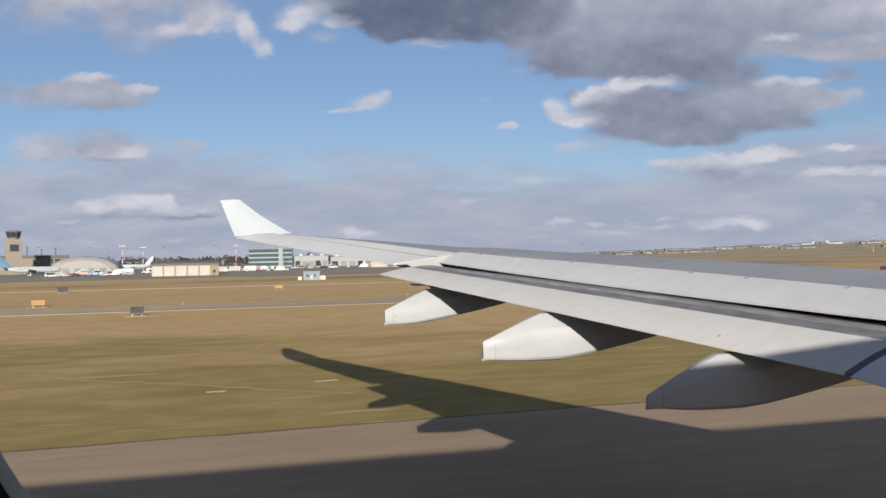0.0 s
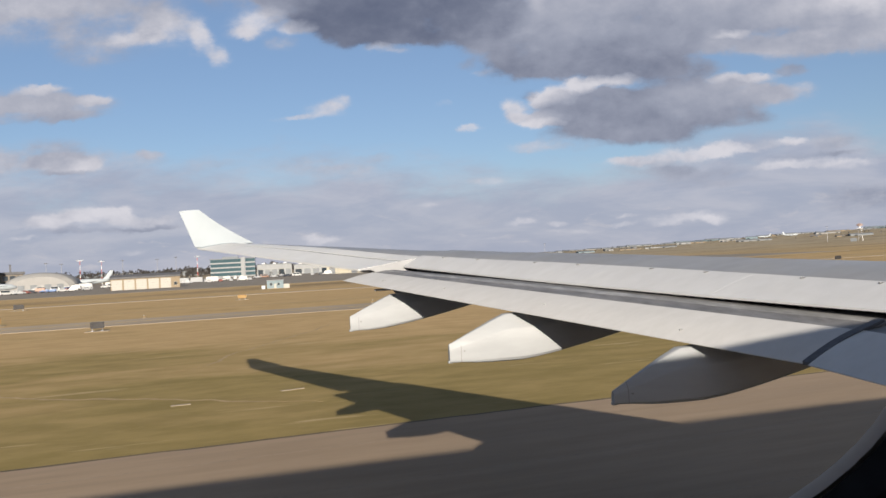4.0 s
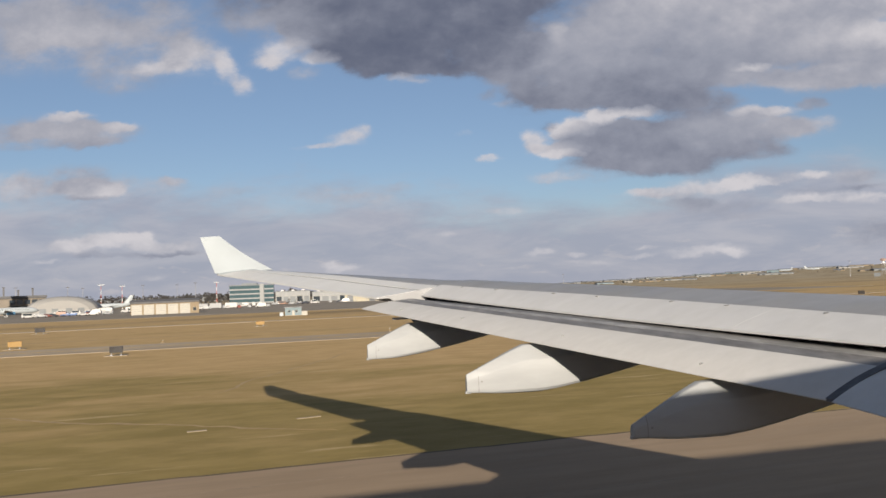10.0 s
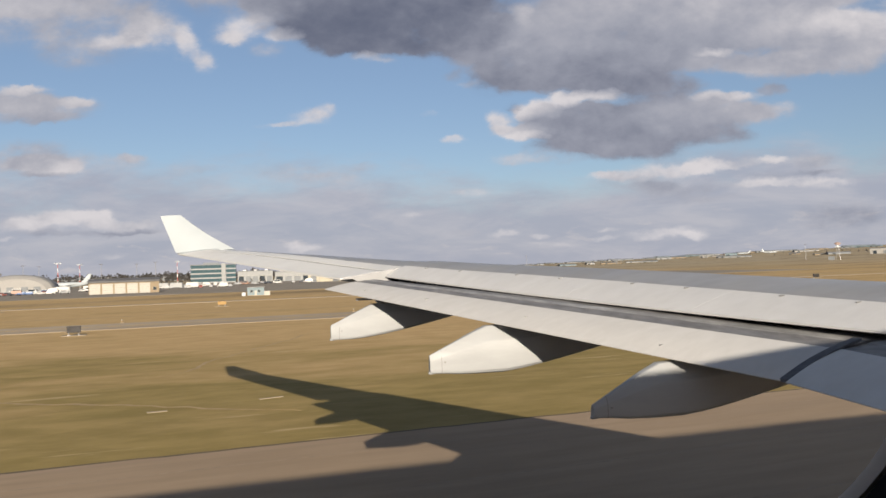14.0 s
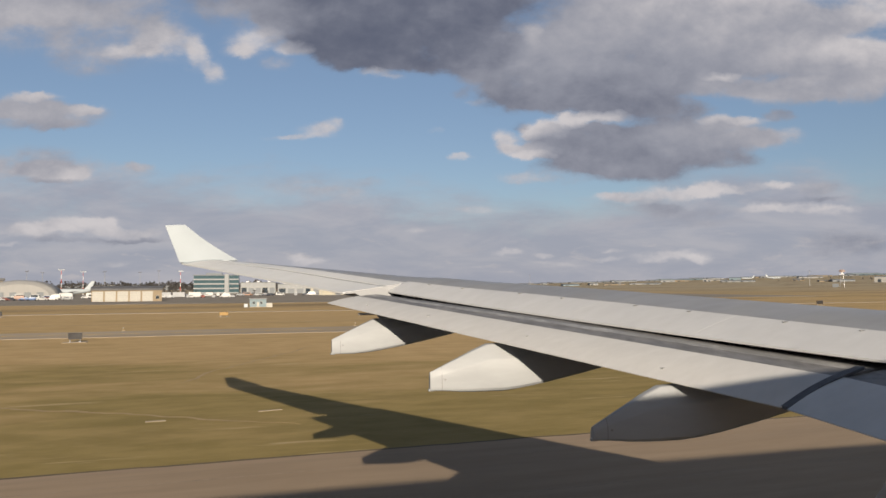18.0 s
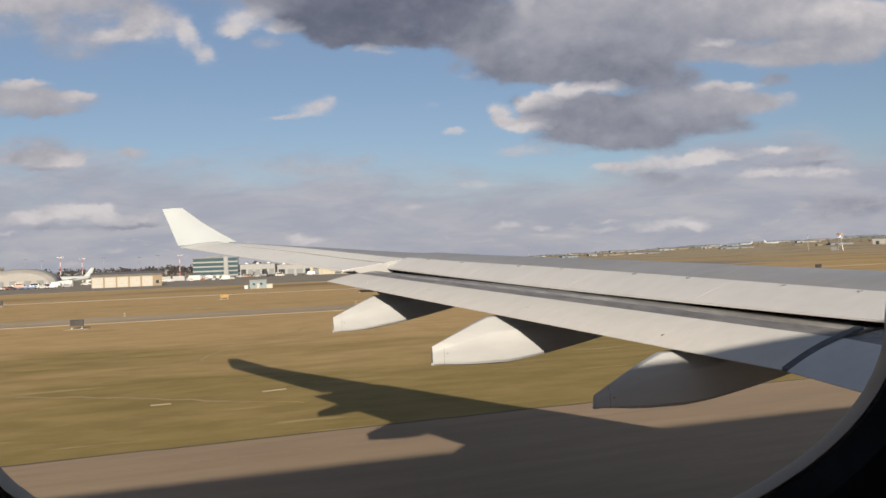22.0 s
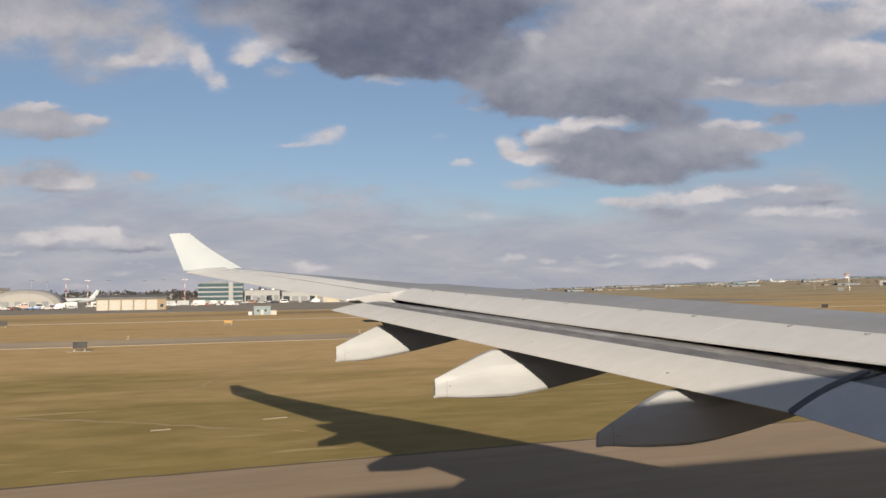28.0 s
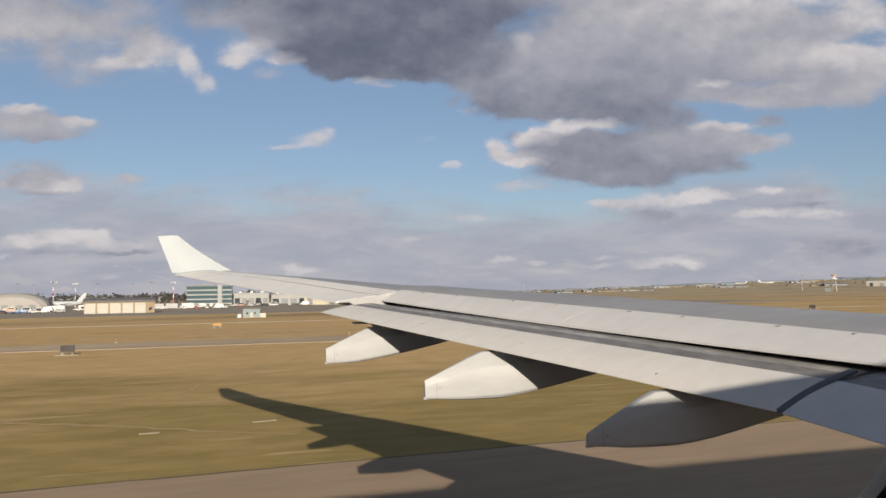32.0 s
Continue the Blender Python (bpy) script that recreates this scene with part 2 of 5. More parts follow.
# small sunlit heaps near the horizon
puff(-0.465, 0.076, 0.0571, 0.0129, 0.95, 0.85)
puff(-0.429, 0.080, 0.0243, 0.0079, 0.80, 1.00)
puff(-0.518, 0.070, 0.0464, 0.0107, 0.90, 0.82)
puff(-0.390, 0.069, 0.0464, 0.0086, 0.85, 0.80)
puff(-0.472, 0.058, 0.0857, 0.0043, 0.50, 0.42)
puff(-0.386, 0.059, 0.0429, 0.0036, 0.50, 0.20)
puff(-0.550, 0.053, 0.0214, 0.0036, 0.60, 0.90)
puff(-0.168, 0.032, 0.0250, 0.0050, 0.75, 0.95)
puff(-0.186, 0.037, 0.0129, 0.0043, 0.60, 1.00)
puff(-0.032, 0.069, 0.0143, 0.0036, 0.60, 0.95)
puff(-0.407, 0.029, 0.0143, 0.0043, 0.50, 0.85)
puff(0.086, 0.040, 0.0179, 0.0050, 0.65, 0.95)
puff(0.125, 0.037, 0.0179, 0.0043, 0.60, 0.90)
puff(0.057, 0.026, 0.0250, 0.0029, 0.50, 0.80)
puff(0.136, 0.026, 0.0357, 0.0036, 0.55, 0.85)
puff(0.222, 0.041, 0.0179, 0.0029, 0.50, 0.80)
puff(0.214, 0.032, 0.0214, 0.0036, 0.50, 0.85)
puff(0.293, 0.034, 0.0500, 0.0071, 0.70, 0.90)
puff(0.329, 0.029, 0.0179, 0.0057, 0.65, 0.90)
puff(0.036, 0.043, 0.0214, 0.0043, 0.40, 0.70)

fluff = G.noise(G.vec("MULTIPLY", g_in.outputs[0], (1.0, 1.7, 1.0)), 17.0, 8.0, 0.62)
total = G.math("MINIMUM", weight_sum, 1.25)
ragged = G.math("MULTIPLY", G.math("MULTIPLY_ADD", fluff, 1.8, -0.91), G.step(total, 0.0, 0.45))
G.put(G.math("ADD", total, ragged), g_out.inputs["Density"])
G.put(G.math("DIVIDE", lit_sum, G.math("ADD", soft_sum, 0.02)), g_out.inputs["Lit"])

W = Net(WT)
tex = W.node("ShaderNodeTexCoord")
way = tex.outputs["Generated"]
ahead = W.vec("DOT_PRODUCT", way, (math.sin(VIEW), math.cos(VIEW), 0))
aside = W.vec("DOT_PRODUCT", way, (math.cos(VIEW), -math.sin(VIEW), 0))
rise = W.vec("DOT_PRODUCT", way, (0, 0, 1))
near1 = W.math("MAXIMUM", ahead, 0.12)
pu, pv = W.math("DIVIDE", aside, near1), W.math("DIVIDE", rise, near1)
plane = W.xyz(pu, pv)


def cloud(at):
    n = W.node("ShaderNodeGroup")
    n.node_tree = group
    W.put(at, n.inputs[0])
    return n.outputs["Density"], n.outputs["Lit"]


dens, lit = cloud(plane)
cover = W.step(dens, -0.05, 1.08)


def swell(at):
    """Height of the clouds' billows, for the relief of light and shade."""
    return W.noise(W.vec("MULTIPLY", at, (1.0, 1.4, 1.0)), 8.0, 5.0, 0.55)


relief = W.math("MULTIPLY", W.math("SUBTRACT", swell(plane), swell(W.vec("ADD", plane, (-0.009, 0.016, 0.0)))), 0.95)
relief = W.math("MINIMUM", W.math("MAXIMUM", relief, -0.16), 0.30)
puffy = W.noise(W.vec("MULTIPLY", plane, (1.0, 1.5, 1.0)), 5.0, 6.0, 0.58)
tone = W.math("ADD", W.math("MULTIPLY_ADD", lit, 0.90, 0.10), W.math("MULTIPLY", relief, W.math("MULTIPLY_ADD", lit, 0.8, 0.45)))
curl = W.noise(W.vec("MULTIPLY", plane, (1.0, 1.35, 1.0)), 26.0, 6.0, 0.62, 0.5)
tone = W.math("ADD", tone, W.math("MULTIPLY", W.math("SUBTRACT", curl, 0.5), W.math("MAXIMUM", W.math("MULTIPLY_ADD", lit, 1.15, -0.45), 0.17)))
tone = W.math("ADD", tone, W.math("MULTIPLY_ADD", puffy, 0.30, -0.15))
shade = W.mix(W.step(tone, 0.0, 0.50), (0.128, 0.142, 0.198), (0.343, 0.350, 0.404))
cloud_col = W.mix(W.step(tone, 0.36, 1.05), shade, (0.69, 0.648, 0.648))
# thin veil low over the field, opening to the blue ahead of the wing tip
streak = W.noise(W.vec("MULTIPLY", plane, (1.0, 2.6, 1.0)), 5.0, 6.0, 0.6)
gap = W.step(W.math("ABSOLUTE", W.math("SUBTRACT", pu, 0.09)), 0.05, 0.22, 0.035, 0.0)
veil = W.step(W.math("ADD", W.math("ADD", pv, gap), W.math("MULTIPLY_ADD", streak, -0.16, 0.08)), 0.090, 0.165, 0.93, 0.0)
streak2 = W.noise(W.vec("MULTIPLY", plane, (1.0, 4.2, 1.0)), 7.0, 6.0, 0.6, 0.4)
veil_col = W.mix(W.step(streak2, 0.34, 0.72), (0.385, 0.398, 0.470), (0.506, 0.490, 0.530))
heaps = W.math("MULTIPLY", W.step(W.noise(W.vec("MULTIPLY", plane, (1.0, 3.4, 1.0)), 13.0, 6.0, 0.62, 0.3), 0.56, 0.70), W.step(W.math("ABSOLUTE", W.math("SUBTRACT", pv, 0.032)), 0.012, 0.045, 0.55, 0.0))
veil_col = W.mix(heaps, veil_col, (0.62, 0.560, 0.555))
# the unseen rest of the sky: broken cloud from below, kept dark to deepen shadows
lay = W.math("ADD", W.math("MAXIMUM", rise, 0.0), 0.12)
sheet = W.vec("DIVIDE", way, W.xyz(lay, lay, lay))
other = W.step(W.noise(sheet, 0.7, 5.0, 0.6), 0.32, 0.50)
front = W.step(ahead, 0.15, 0.4)
other = W.math("MULTIPLY", other, W.math("SUBTRACT", 1.0, front))

nish = W.node("ShaderNodeTexSky")
nish.sky_type = "NISHITA"
nish.sun_disc = False
nish.sun_elevation, nish.sun_rotation = radians(17.7), math.atan2(-SUN_WAY.x, -SUN_WAY.y)
nish.air_density, nish.dust_density, nish.ozone_density = 1.0, 0.6, 1.6
blue = W.mix(1.0, nish.outputs[0], (0.083, 0.0845, 0.094), "MULTIPLY")
blue = W.mix(0.24, blue, (0.33, 0.41, 0.51))
# unseen clouds towards the sun glow to fill shaded faces, those away stay grey
sunward = W.math("POWER", W.math("MAXIMUM", W.vec("DOT_PRODUCT", way, tuple(-SUN_WAY)), 0.0), 7.0)
other_col = W.mix(sunward, (0.125, 0.133, 0.160), (0.66, 0.645, 0.64))
col = W.mix(other, blue, other_col)
col = W.mix(veil, col, veil_col)
col = W.mix(W.math("MULTIPLY", cover, front), col, cloud_col)
bg = W.node("ShaderNodeBackground")
W.put(col, bg.inputs["Color"])
bg.inputs["Strength"].default_value = 0.70
out = W.node("ShaderNodeOutputWorld")
WT.links.new(bg.outputs[0], out.inputs["Surface"])

# ---- materials ----
def material(name, color, rough=0.6, metal=0.0, grain=0.0, grain_scale=8.0, stain=0.0, stain_scale=0.6, stretch=(1, 1, 1), bump=0.0, bump_scale=20.0, spec=0.5):
    """Principled surface with grain, larger stains, and a little relief."""
    mat = bpy.data.materials.new(name)
    mat.use_nodes = True
    t = mat.node_tree
    N = Net(t)
    shader = t.nodes["Principled BSDF"]
    co = N.node("ShaderNodeTexCoord").outputs["Object"]
    p = N.vec("MULTIPLY", co, stretch)
    c = (*color, 1.0)
    value = c
    if grain:
        value = N.mix(N.step(N.noise(p, grain_scale, 6.0, 0.65), 0.25, 0.75), tuple(x * (1 - grain) for x in color), tuple(min(1, x * (1 + grain)) for x in color))
    if stain:
        k = N.step(N.noise(p, stain_scale, 4.0, 0.6, 0.4), 0.35, 0.7)
        value = N.mix(N.math("MULTIPLY", k, stain), value, tuple(x * 0.55 for x in color))
    N.put(value, shader.inputs["Base Color"])
    if grain:
        N.put(N.step(N.noise(p, grain_scale * 0.7, 4.0), 0.2, 0.8, max(0.05, rough - 0.12), min(1, rough + 0.12)), shader.inputs["Roughness"])
    else:
        shader.inputs["Roughness"].default_value = rough
    shader.inputs["Metallic"].default_value = metal
    shader.inputs["Specular IOR Level"].default_value = spec
    if bump:
        b = N.node("ShaderNodeBump")
        b.inputs["Strength"].default_value, b.inputs["Distance"].default_value = bump, 0.05
        N.put(N.noise(p, bump_scale, 6.0, 0.6), b.inputs["Height"])
        t.links.new(b.outputs[0], shader.inputs["Normal"])
    return mat


def glass_material(name, color, rough=0.08):
    m = material(name, color, rough, 0.0, spec=0.9)
    return m


wing_paint = material("wing_paint", (0.505, 0.512, 0.522), 0.45, grain=0.04, grain_scale=3.0, stain=0.085, stain_scale=1.3, stretch=(0.7, 1.4, 1), bump=0.02, bump_scale=3, spec=0.4)
flap_paint = material("flap_paint", (0.535, 0.53, 0.518), 0.5, grain=0.04, grain_scale=4.0, stain=0.085, stain_scale=1.4, stretch=(0.7, 1.4, 1), spec=0.35)
skin_metal = material("wing_skin", (0.315, 0.32, 0.33), 0.42, 0.25, grain=0.06, grain_scale=1.5, stain=0.15, stain_scale=0.5, stretch=(0.6, 1.5, 1), spec=0.35)
bare_metal = material("bare_metal", (0.33, 0.33, 0.33), 0.38, 0.75, grain=0.25, grain_scale=5, stain=0.6, stain_scale=2.5, stretch=(1, 0.5, 1))
white_paint = material("white_paint", (0.42, 0.46, 0.487), 0.42, grain=0.02, grain_scale=2, stain=0.05, stain_scale=0.8)
# lighter copy of the wing paint, for the stronger light on the outer wing
outer_lit_paint = material("outer_lit_paint", (0.61, 0.615, 0.61), 0.45, grain=0.03, grain_scale=2.0, stain=0.06, stain_scale=0.9, spec=0.4)
fairing_paint = material("fairing_paint", (0.338, 0.350, 0.360), 0.55, grain=0.04, grain_scale=3, stain=0.14, stain_scale=1.6, stretch=(0.5, 1, 2), spec=0.4)
nose_grey = material("flap_nose_grey", (0.175, 0.172, 0.172), 0.5, grain=0.35, grain_scale=5, stain=0.5, stain_scale=2.0, stretch=(1, 0.5, 1))
seam_grey = material("seam_grey", (0.23, 0.225, 0.215), 0.6, grain=0.1, grain_scale=6)
dark_seal = material("dark_seal", (0.095, 0.10, 0.112), 0.7, grain=0.3, grain_scale=6)
# pale metal for the highlight drawn along the flap noses
highlight_metal = material("nose_highlight", (0.38, 0.38, 0.378), 0.5, 0.3, grain=0.3, grain_scale=7, stain=0.8, stain_scale=2.0, stretch=(1, 0.4, 1))
# near-black colour that deepens the shade inside the flap slot
gap_metal = material("gap_dark_metal", (0.12, 0.12, 0.125), 0.6, grain=0.3, grain_scale=4)
cabin_grey = material("cabin_panel", (0.50, 0.52, 0.55), 0.7, grain=0.05, grain_scale=60, bump=0.05, bump_scale=200)
rim_grey = material("rim_plastic", (0.86, 0.72, 0.58), 0.7, grain=0.05, grain_scale=80)
gasket = material("gasket_rubber", (0.012, 0.012, 0.014), 0.65, grain=0.2, grain_scale=90)
fuselage_paint = material("fuselage_paint", (0.70, 0.71, 0.72), 0.35, grain=0.03, grain_scale=1.0)


def ground_material():
    """Dry spring grass: tan and olive bands along the runway, tufts and bare spots."""
    mat = bpy.data.materials.new("dry_grass")
    mat.use_nodes = True
    t = mat.node_tree
    N = Net(t)
    shader = t.nodes["Principled BSDF"]
    co = N.node("ShaderNodeTexCoord").outputs["Object"]
    sep = N.node("ShaderNodeSeparateXYZ")
    N.put(co, sep.inputs[0])
    band = N.noise(N.vec("MULTIPLY", co, (0.022, 0.10, 1)), 1.0, 3.5, 0.55, 0.6)
    wide = N.noise(N.vec("MULTIPLY", co, (0.0025, 0.008, 1)), 1.0, 4.0, 0.55, 0.4)
    blotch = N.noise(N.vec("MULTIPLY", co, (0.07, 0.14, 1)), 1.0, 5.0, 0.6, 0.8)
    tuft = N.noise(N.vec("MULTIPLY", co, (0.28, 0.55, 1)), 1.0, 5.0, 0.65)
    fine = N.noise(co, 2.6, 6.0, 0.75)
    olive = N.mix(N.step(tuft, 0.3, 0.7), (0.232, 0.180, 0.067), (0.315, 0.238, 0.096))
    tan = N.mix(N.step(tuft, 0.3, 0.7), (0.41, 0.287, 0.136), (0.495, 0.354, 0.180))
    # greener verge beside the runway, drier towards the middle of the field
    dry = N.math("ADD", N.step(sep.outputs["Y"], 28.0, 75.0, 0.20, 0.72), N.math("MULTIPLY_ADD", band, 1.25, -0.62))
    dry = N.math("ADD", dry, N.math("MULTIPLY_ADD", wide, 1.7, -0.85))
    dry = N.math("ADD", dry, N.math("MULTIPLY_ADD", blotch, 1.1, -0.55))
    c = N.mix(N.step(dry, 0.05, 0.75), olive, tan)
    # distance haze put into the colour: land beyond the airfield turns paler and greyer
    far = N.math("MULTIPLY", N.step(sep.outputs["Y"], 180.0, 700.0), N.step(wide, 0.25, 0.6, 0.5, 0.9))
    c = N.mix(far, c, (0.345, 0.30, 0.218))
    furrow = N.step(N.noise(N.vec("MULTIPLY", co, (0.006, 0.034, 1)), 1.0, 5.0, 0.66, 0.5), 0.50, 0.62)
    c = N.mix(N.math("MULTIPLY", furrow, N.step(sep.outputs["Y"], 110.0, 260.0, 0.0, 0.75)), c, (0.165, 0.128, 0.078))
    c = N.mix(N.math("MULTIPLY", N.step(fine, 0.52, 0.75), 0.35), c, (0.26, 0.20, 0.10))
    bare = N.step(N.noise(N.vec("MULTIPLY", co, (0.11, 0.75, 1)), 1.0, 4.0, 0.6), 0.62, 0.70)
    c = N.mix(N.math("MULTIPLY", bare, 0.65), c, (0.47, 0.365, 0.205))
    N.put(c, shader.inputs["Base Color"])
    shader.inputs["Roughness"].default_value = 0.95
    shader.inputs["Specular IOR Level"].default_value = 0.1
    b = N.node("ShaderNodeBump")
    b.inputs["Strength"].default_value, b.inputs["Distance"].default_value = 0.3, 0.10
    N.put(N.noise(co, 1.8, 7.0, 0.75), b.inputs["Height"])
    t.links.new(b.outputs[0], shader.inputs["Normal"])
    return mat


grass_mat = ground_material()
runway_mat = material("runway_concrete", (0.35, 0.266, 0.184), 0.9, grain=0.10, grain_scale=1.3, stain=0.35, stain_scale=0.12, stretch=(0.15, 1, 1), bump=0.15, bump_scale=30, spec=0.15)
taxi_mat = material("taxiway_asphalt", (0.38, 0.315, 0.235), 0.9, grain=0.15, grain_scale=0.6, stain=0.3, stain_scale=0.08, stretch=(0.2, 1, 1), spec=0.15)
apron_mat = material("apron_asphalt", (0.265, 0.235, 0.195), 0.9, grain=0.15, grain_scale=0.4, stain=0.35, stain_scale=0.03, spec=0.15)
joint_mat = material("tar_joint", (0.28, 0.215, 0.152), 0.8, grain=0.3, grain_scale=3)
# dark brown that stands in for shade under the overhanging grass lip
verge_shade = material("verge_shade", (0.12, 0.088, 0.05), 0.95, grain=0.35, grain_scale=2.5, stain=0.5, stain_scale=0.5, stretch=(0.3, 1, 1))
pad_mat = material("pale_concrete", (0.33, 0.27, 0.19), 0.85, grain=0.12, grain_scale=3, stain=0.3, stain_scale=0.8)
edge_paint = material("yellow_paint", (0.55, 0.34, 0.05), 0.7, grain=0.2, grain_scale=3, stain=0.3, stain_scale=1)
sign_black = material("sign_black", (0.022, 0.020, 0.020), 0.6, grain=0.2, grain_scale=6)
sign_yellow = material("sign_yellow", (0.29, 0.17, 0.035), 0.5, grain=0.05, grain_scale=5)
sign_red = material("sign_orange", (0.38, 0.14, 0.03), 0.5, grain=0.05, grain_scale=5)
steel = material("galvanised_steel", (0.38, 0.38, 0.39), 0.5, 0.6, grain=0.1, grain_scale=4)
mast_white = material("mast_white", (0.75, 0.74, 0.72), 0.5, grain=0.04, grain_scale=2)
mast_red = material("mast_red", (0.50, 0.09, 0.06), 0.55, grain=0.06, grain_scale=2)
beige_wall = material("beige_cladding", (0.26, 0.205, 0.135), 0.8, grain=0.05, grain_scale=0.8, stain=0.15, stain_scale=0.2, stretch=(2, 2, 0.4))
pale_wall = material("pale_cladding", (0.27, 0.28, 0.285), 0.6, grain=0.04, grain_scale=0.6, stain=0.12, stain_scale=0.15, stretch=(2, 2, 0.4))
grey_wall = material("grey_cladding", (0.17, 0.185, 0.20), 0.6, grain=0.05, grain_scale=0.6, stain=0.15, stain_scale=0.15)
tower_wall = material("tower_concrete", (0.23, 0.20, 0.165), 0.85, grain=0.07, grain_scale=0.7, stain=0.2, stain_scale=0.15)
dark_roof = material("dark_roof", (0.12, 0.12, 0.125), 0.8, grain=0.12, grain_scale=0.5, stain=0.2, stain_scale=0.1)
fabric_white = material("white_fabric", (0.30, 0.295, 0.285), 0.7, grain=0.04, grain_scale=0.4, stain=0.12, stain_scale=0.1)
office_glass = glass_material("office_glass", (0.035, 0.078, 0.095), 0.15)
dark_glass = glass_material("dark_glass", (0.03, 0.04, 0.05), 0.1)
white_door = material("white_door", (0.38, 0.365, 0.325), 0.5, grain=0.04, grain_scale=1.0)
bark = material("bark", (0.085, 0.065, 0.05), 0.9, grain=0.2, grain_scale=2)
twigs = material("bare_twigs", (0.052, 0.048, 0.046), 0.95, grain=0.35, grain_scale=0.25)
blue_wall = material("blue_cladding", (0.16, 0.22, 0.25), 0.55, grain=0.05, grain_scale=0.5, stain=0.1, stain_scale=0.15)
tyre = material("tyre_rubber", (0.025, 0.025, 0.026), 0.85, grain=0.1, grain_scale=10)
car_paints = [material("car_" + n, c, 0.35, grain=0.02, grain_scale=3) for n, c in (("white", (0.50, 0.50, 0.49)), ("silver", (0.32, 0.33, 0.34)), ("red", (0.21, 0.07, 0.055)), ("dark", (0.05, 0.055, 0.07)), ("orange", (0.24, 0.125, 0.075)), ("blue", (0.07, 0.13, 0.28)))]


# ---- mesh helpers ----
def finish(bm, name, mat):
    bmesh.ops.recalc_face_normals(bm, faces=bm.faces)
    me = bpy.data.meshes.new(name)
    bm.to_mesh(me)
    bm.free()
    for m in (mat if isinstance(mat, (list, tuple)) else [mat]):
        me.materials.append(m)
    return me


def part(name, bm, mat, parent, label=""):
    """Links a bmesh (or a ready mesh) as one mesh object under a thing or a part."""
    me = bm if isinstance(bm, bpy.types.Mesh) else finish(bm, name, mat)
    ob = new(name, me)
    ob.parent = parent
    return tagged(ob, label)


def thing(name, m, label, category, group="", kind=""):
    ob = new(name)
    ob.matrix_world = m
    return tagged(ob, label, category, group, kind)


def box(x0, y0, z0, x1, y1, z1, bevel=0.0, bm=None):
    bm = bm or bmesh.new()
    made = bmesh.ops.create_cube(bm, size=1.0, matrix=Matrix.Translation(((x0 + x1) / 2, (y0 + y1) / 2, (z0 + z1) / 2)) @ Matrix.Diagonal((abs(x1 - x0), abs(y1 - y0), abs(z1 - z0), 1)))
    if bevel:
        edges = list({e for v in made["verts"] for e in v.link_edges})
        bmesh.ops.bevel(bm, geom=edges, offset=bevel, segments=2, affect="EDGES", profile=0.5)
    return bm


def tube(p, q, r0, r1, sides=10, bm=None):
    bm = bm or bmesh.new()
    p, q = Vector(p), Vector(q)
    m = Matrix.Translation((p + q) / 2) @ (q - p).to_track_quat("Z", "Y").to_matrix().to_4x4()
    bmesh.ops.create_cone(bm, cap_ends=True, segments=sides, radius1=r0, radius2=r1, depth=(q - p).length, matrix=m)
    return bm


def loft(rings, bm=None, close=True, caps=True):
    """Skin over rings of points with equal counts."""
    bm = bm or bmesh.new()
    rows = [[bm.verts.new(p) for p in ring] for ring in rings]
    n = len(rows[0])
    for a, b in zip(rows, rows[1:]):
        for i in range(n if close else n - 1):
            j = (i + 1) % n
            bm.faces.new((a[i], a[j], b[j], b[i]))
    if caps and close:
        bm.faces.new(rows[0])
        bm.faces.new(rows[-1])
    return bm


def smooth(me, angle=35):
    for p in me.polygons:
        p.use_smooth = True
    me.set_sharp_from_angle(angle=radians(angle))


def soften(ob, angle=35):
    smooth(ob.data, angle)
    return ob


def polar(bearing, distance, z=0.0):
    """A place by its bearing from straight out of the window (towards the nose) and its distance."""
    b = radians(bearing)
    return distance * math.sin(b), distance * math.cos(b), z


def ease(x, a, b):
    k = min(1, max(0, (x - a) / (b - a)))
    return k * k * (3 - 2 * k)


def hill(x, y):
    """Height of the land: flat field, a long low rise beyond the runway's far part."""
    r, b = math.hypot(x, y), math.degrees(math.atan2(x, y))
    if y < 50:
        return 0.0
    h = 33 * ease(b, 12, 62) * ease(r, 600, 2900)
    h += 9 * ease(r, 900, 3200) * (0.5 + 0.5 * noise.noise((x / 700, y / 700, 0))) * ease(b, -40, 20)
    h += 6 * ease(r, 1300, 3500) * noise.noise((x / 300, y / 300, 3.0)) * ease(b, 0, 30)
    return max(0.0, h)


# ---- ground ----
def make_ground():
    bm = bmesh.new()
    xs = [-4800, -3600, -2600, -1800] + list(range(-1200, 3000, 100)) + [3000, 3500, 4000, 4800]
    ys = [-4800, -2500, -1000, -300] + list(range(0, 3000, 100)) + [3000, 3400, 3800, 4300, 4800]
    rows = [[bm.verts.new((x, y, hill(x, y))) for x in xs] for y in ys]
    for a, b in zip(rows, rows[1:]):
        for i in range(len(xs) - 1):
            bm.faces.new((a[i], a[i + 1], b[i + 1], b[i]))
    me = finish(bm, "ground", grass_mat)
    smooth(me, 60)
    return tagged(new("ground", me), "dry tan and olive spring grass of a wide airfield", "ground", kind="structure")


make_ground()


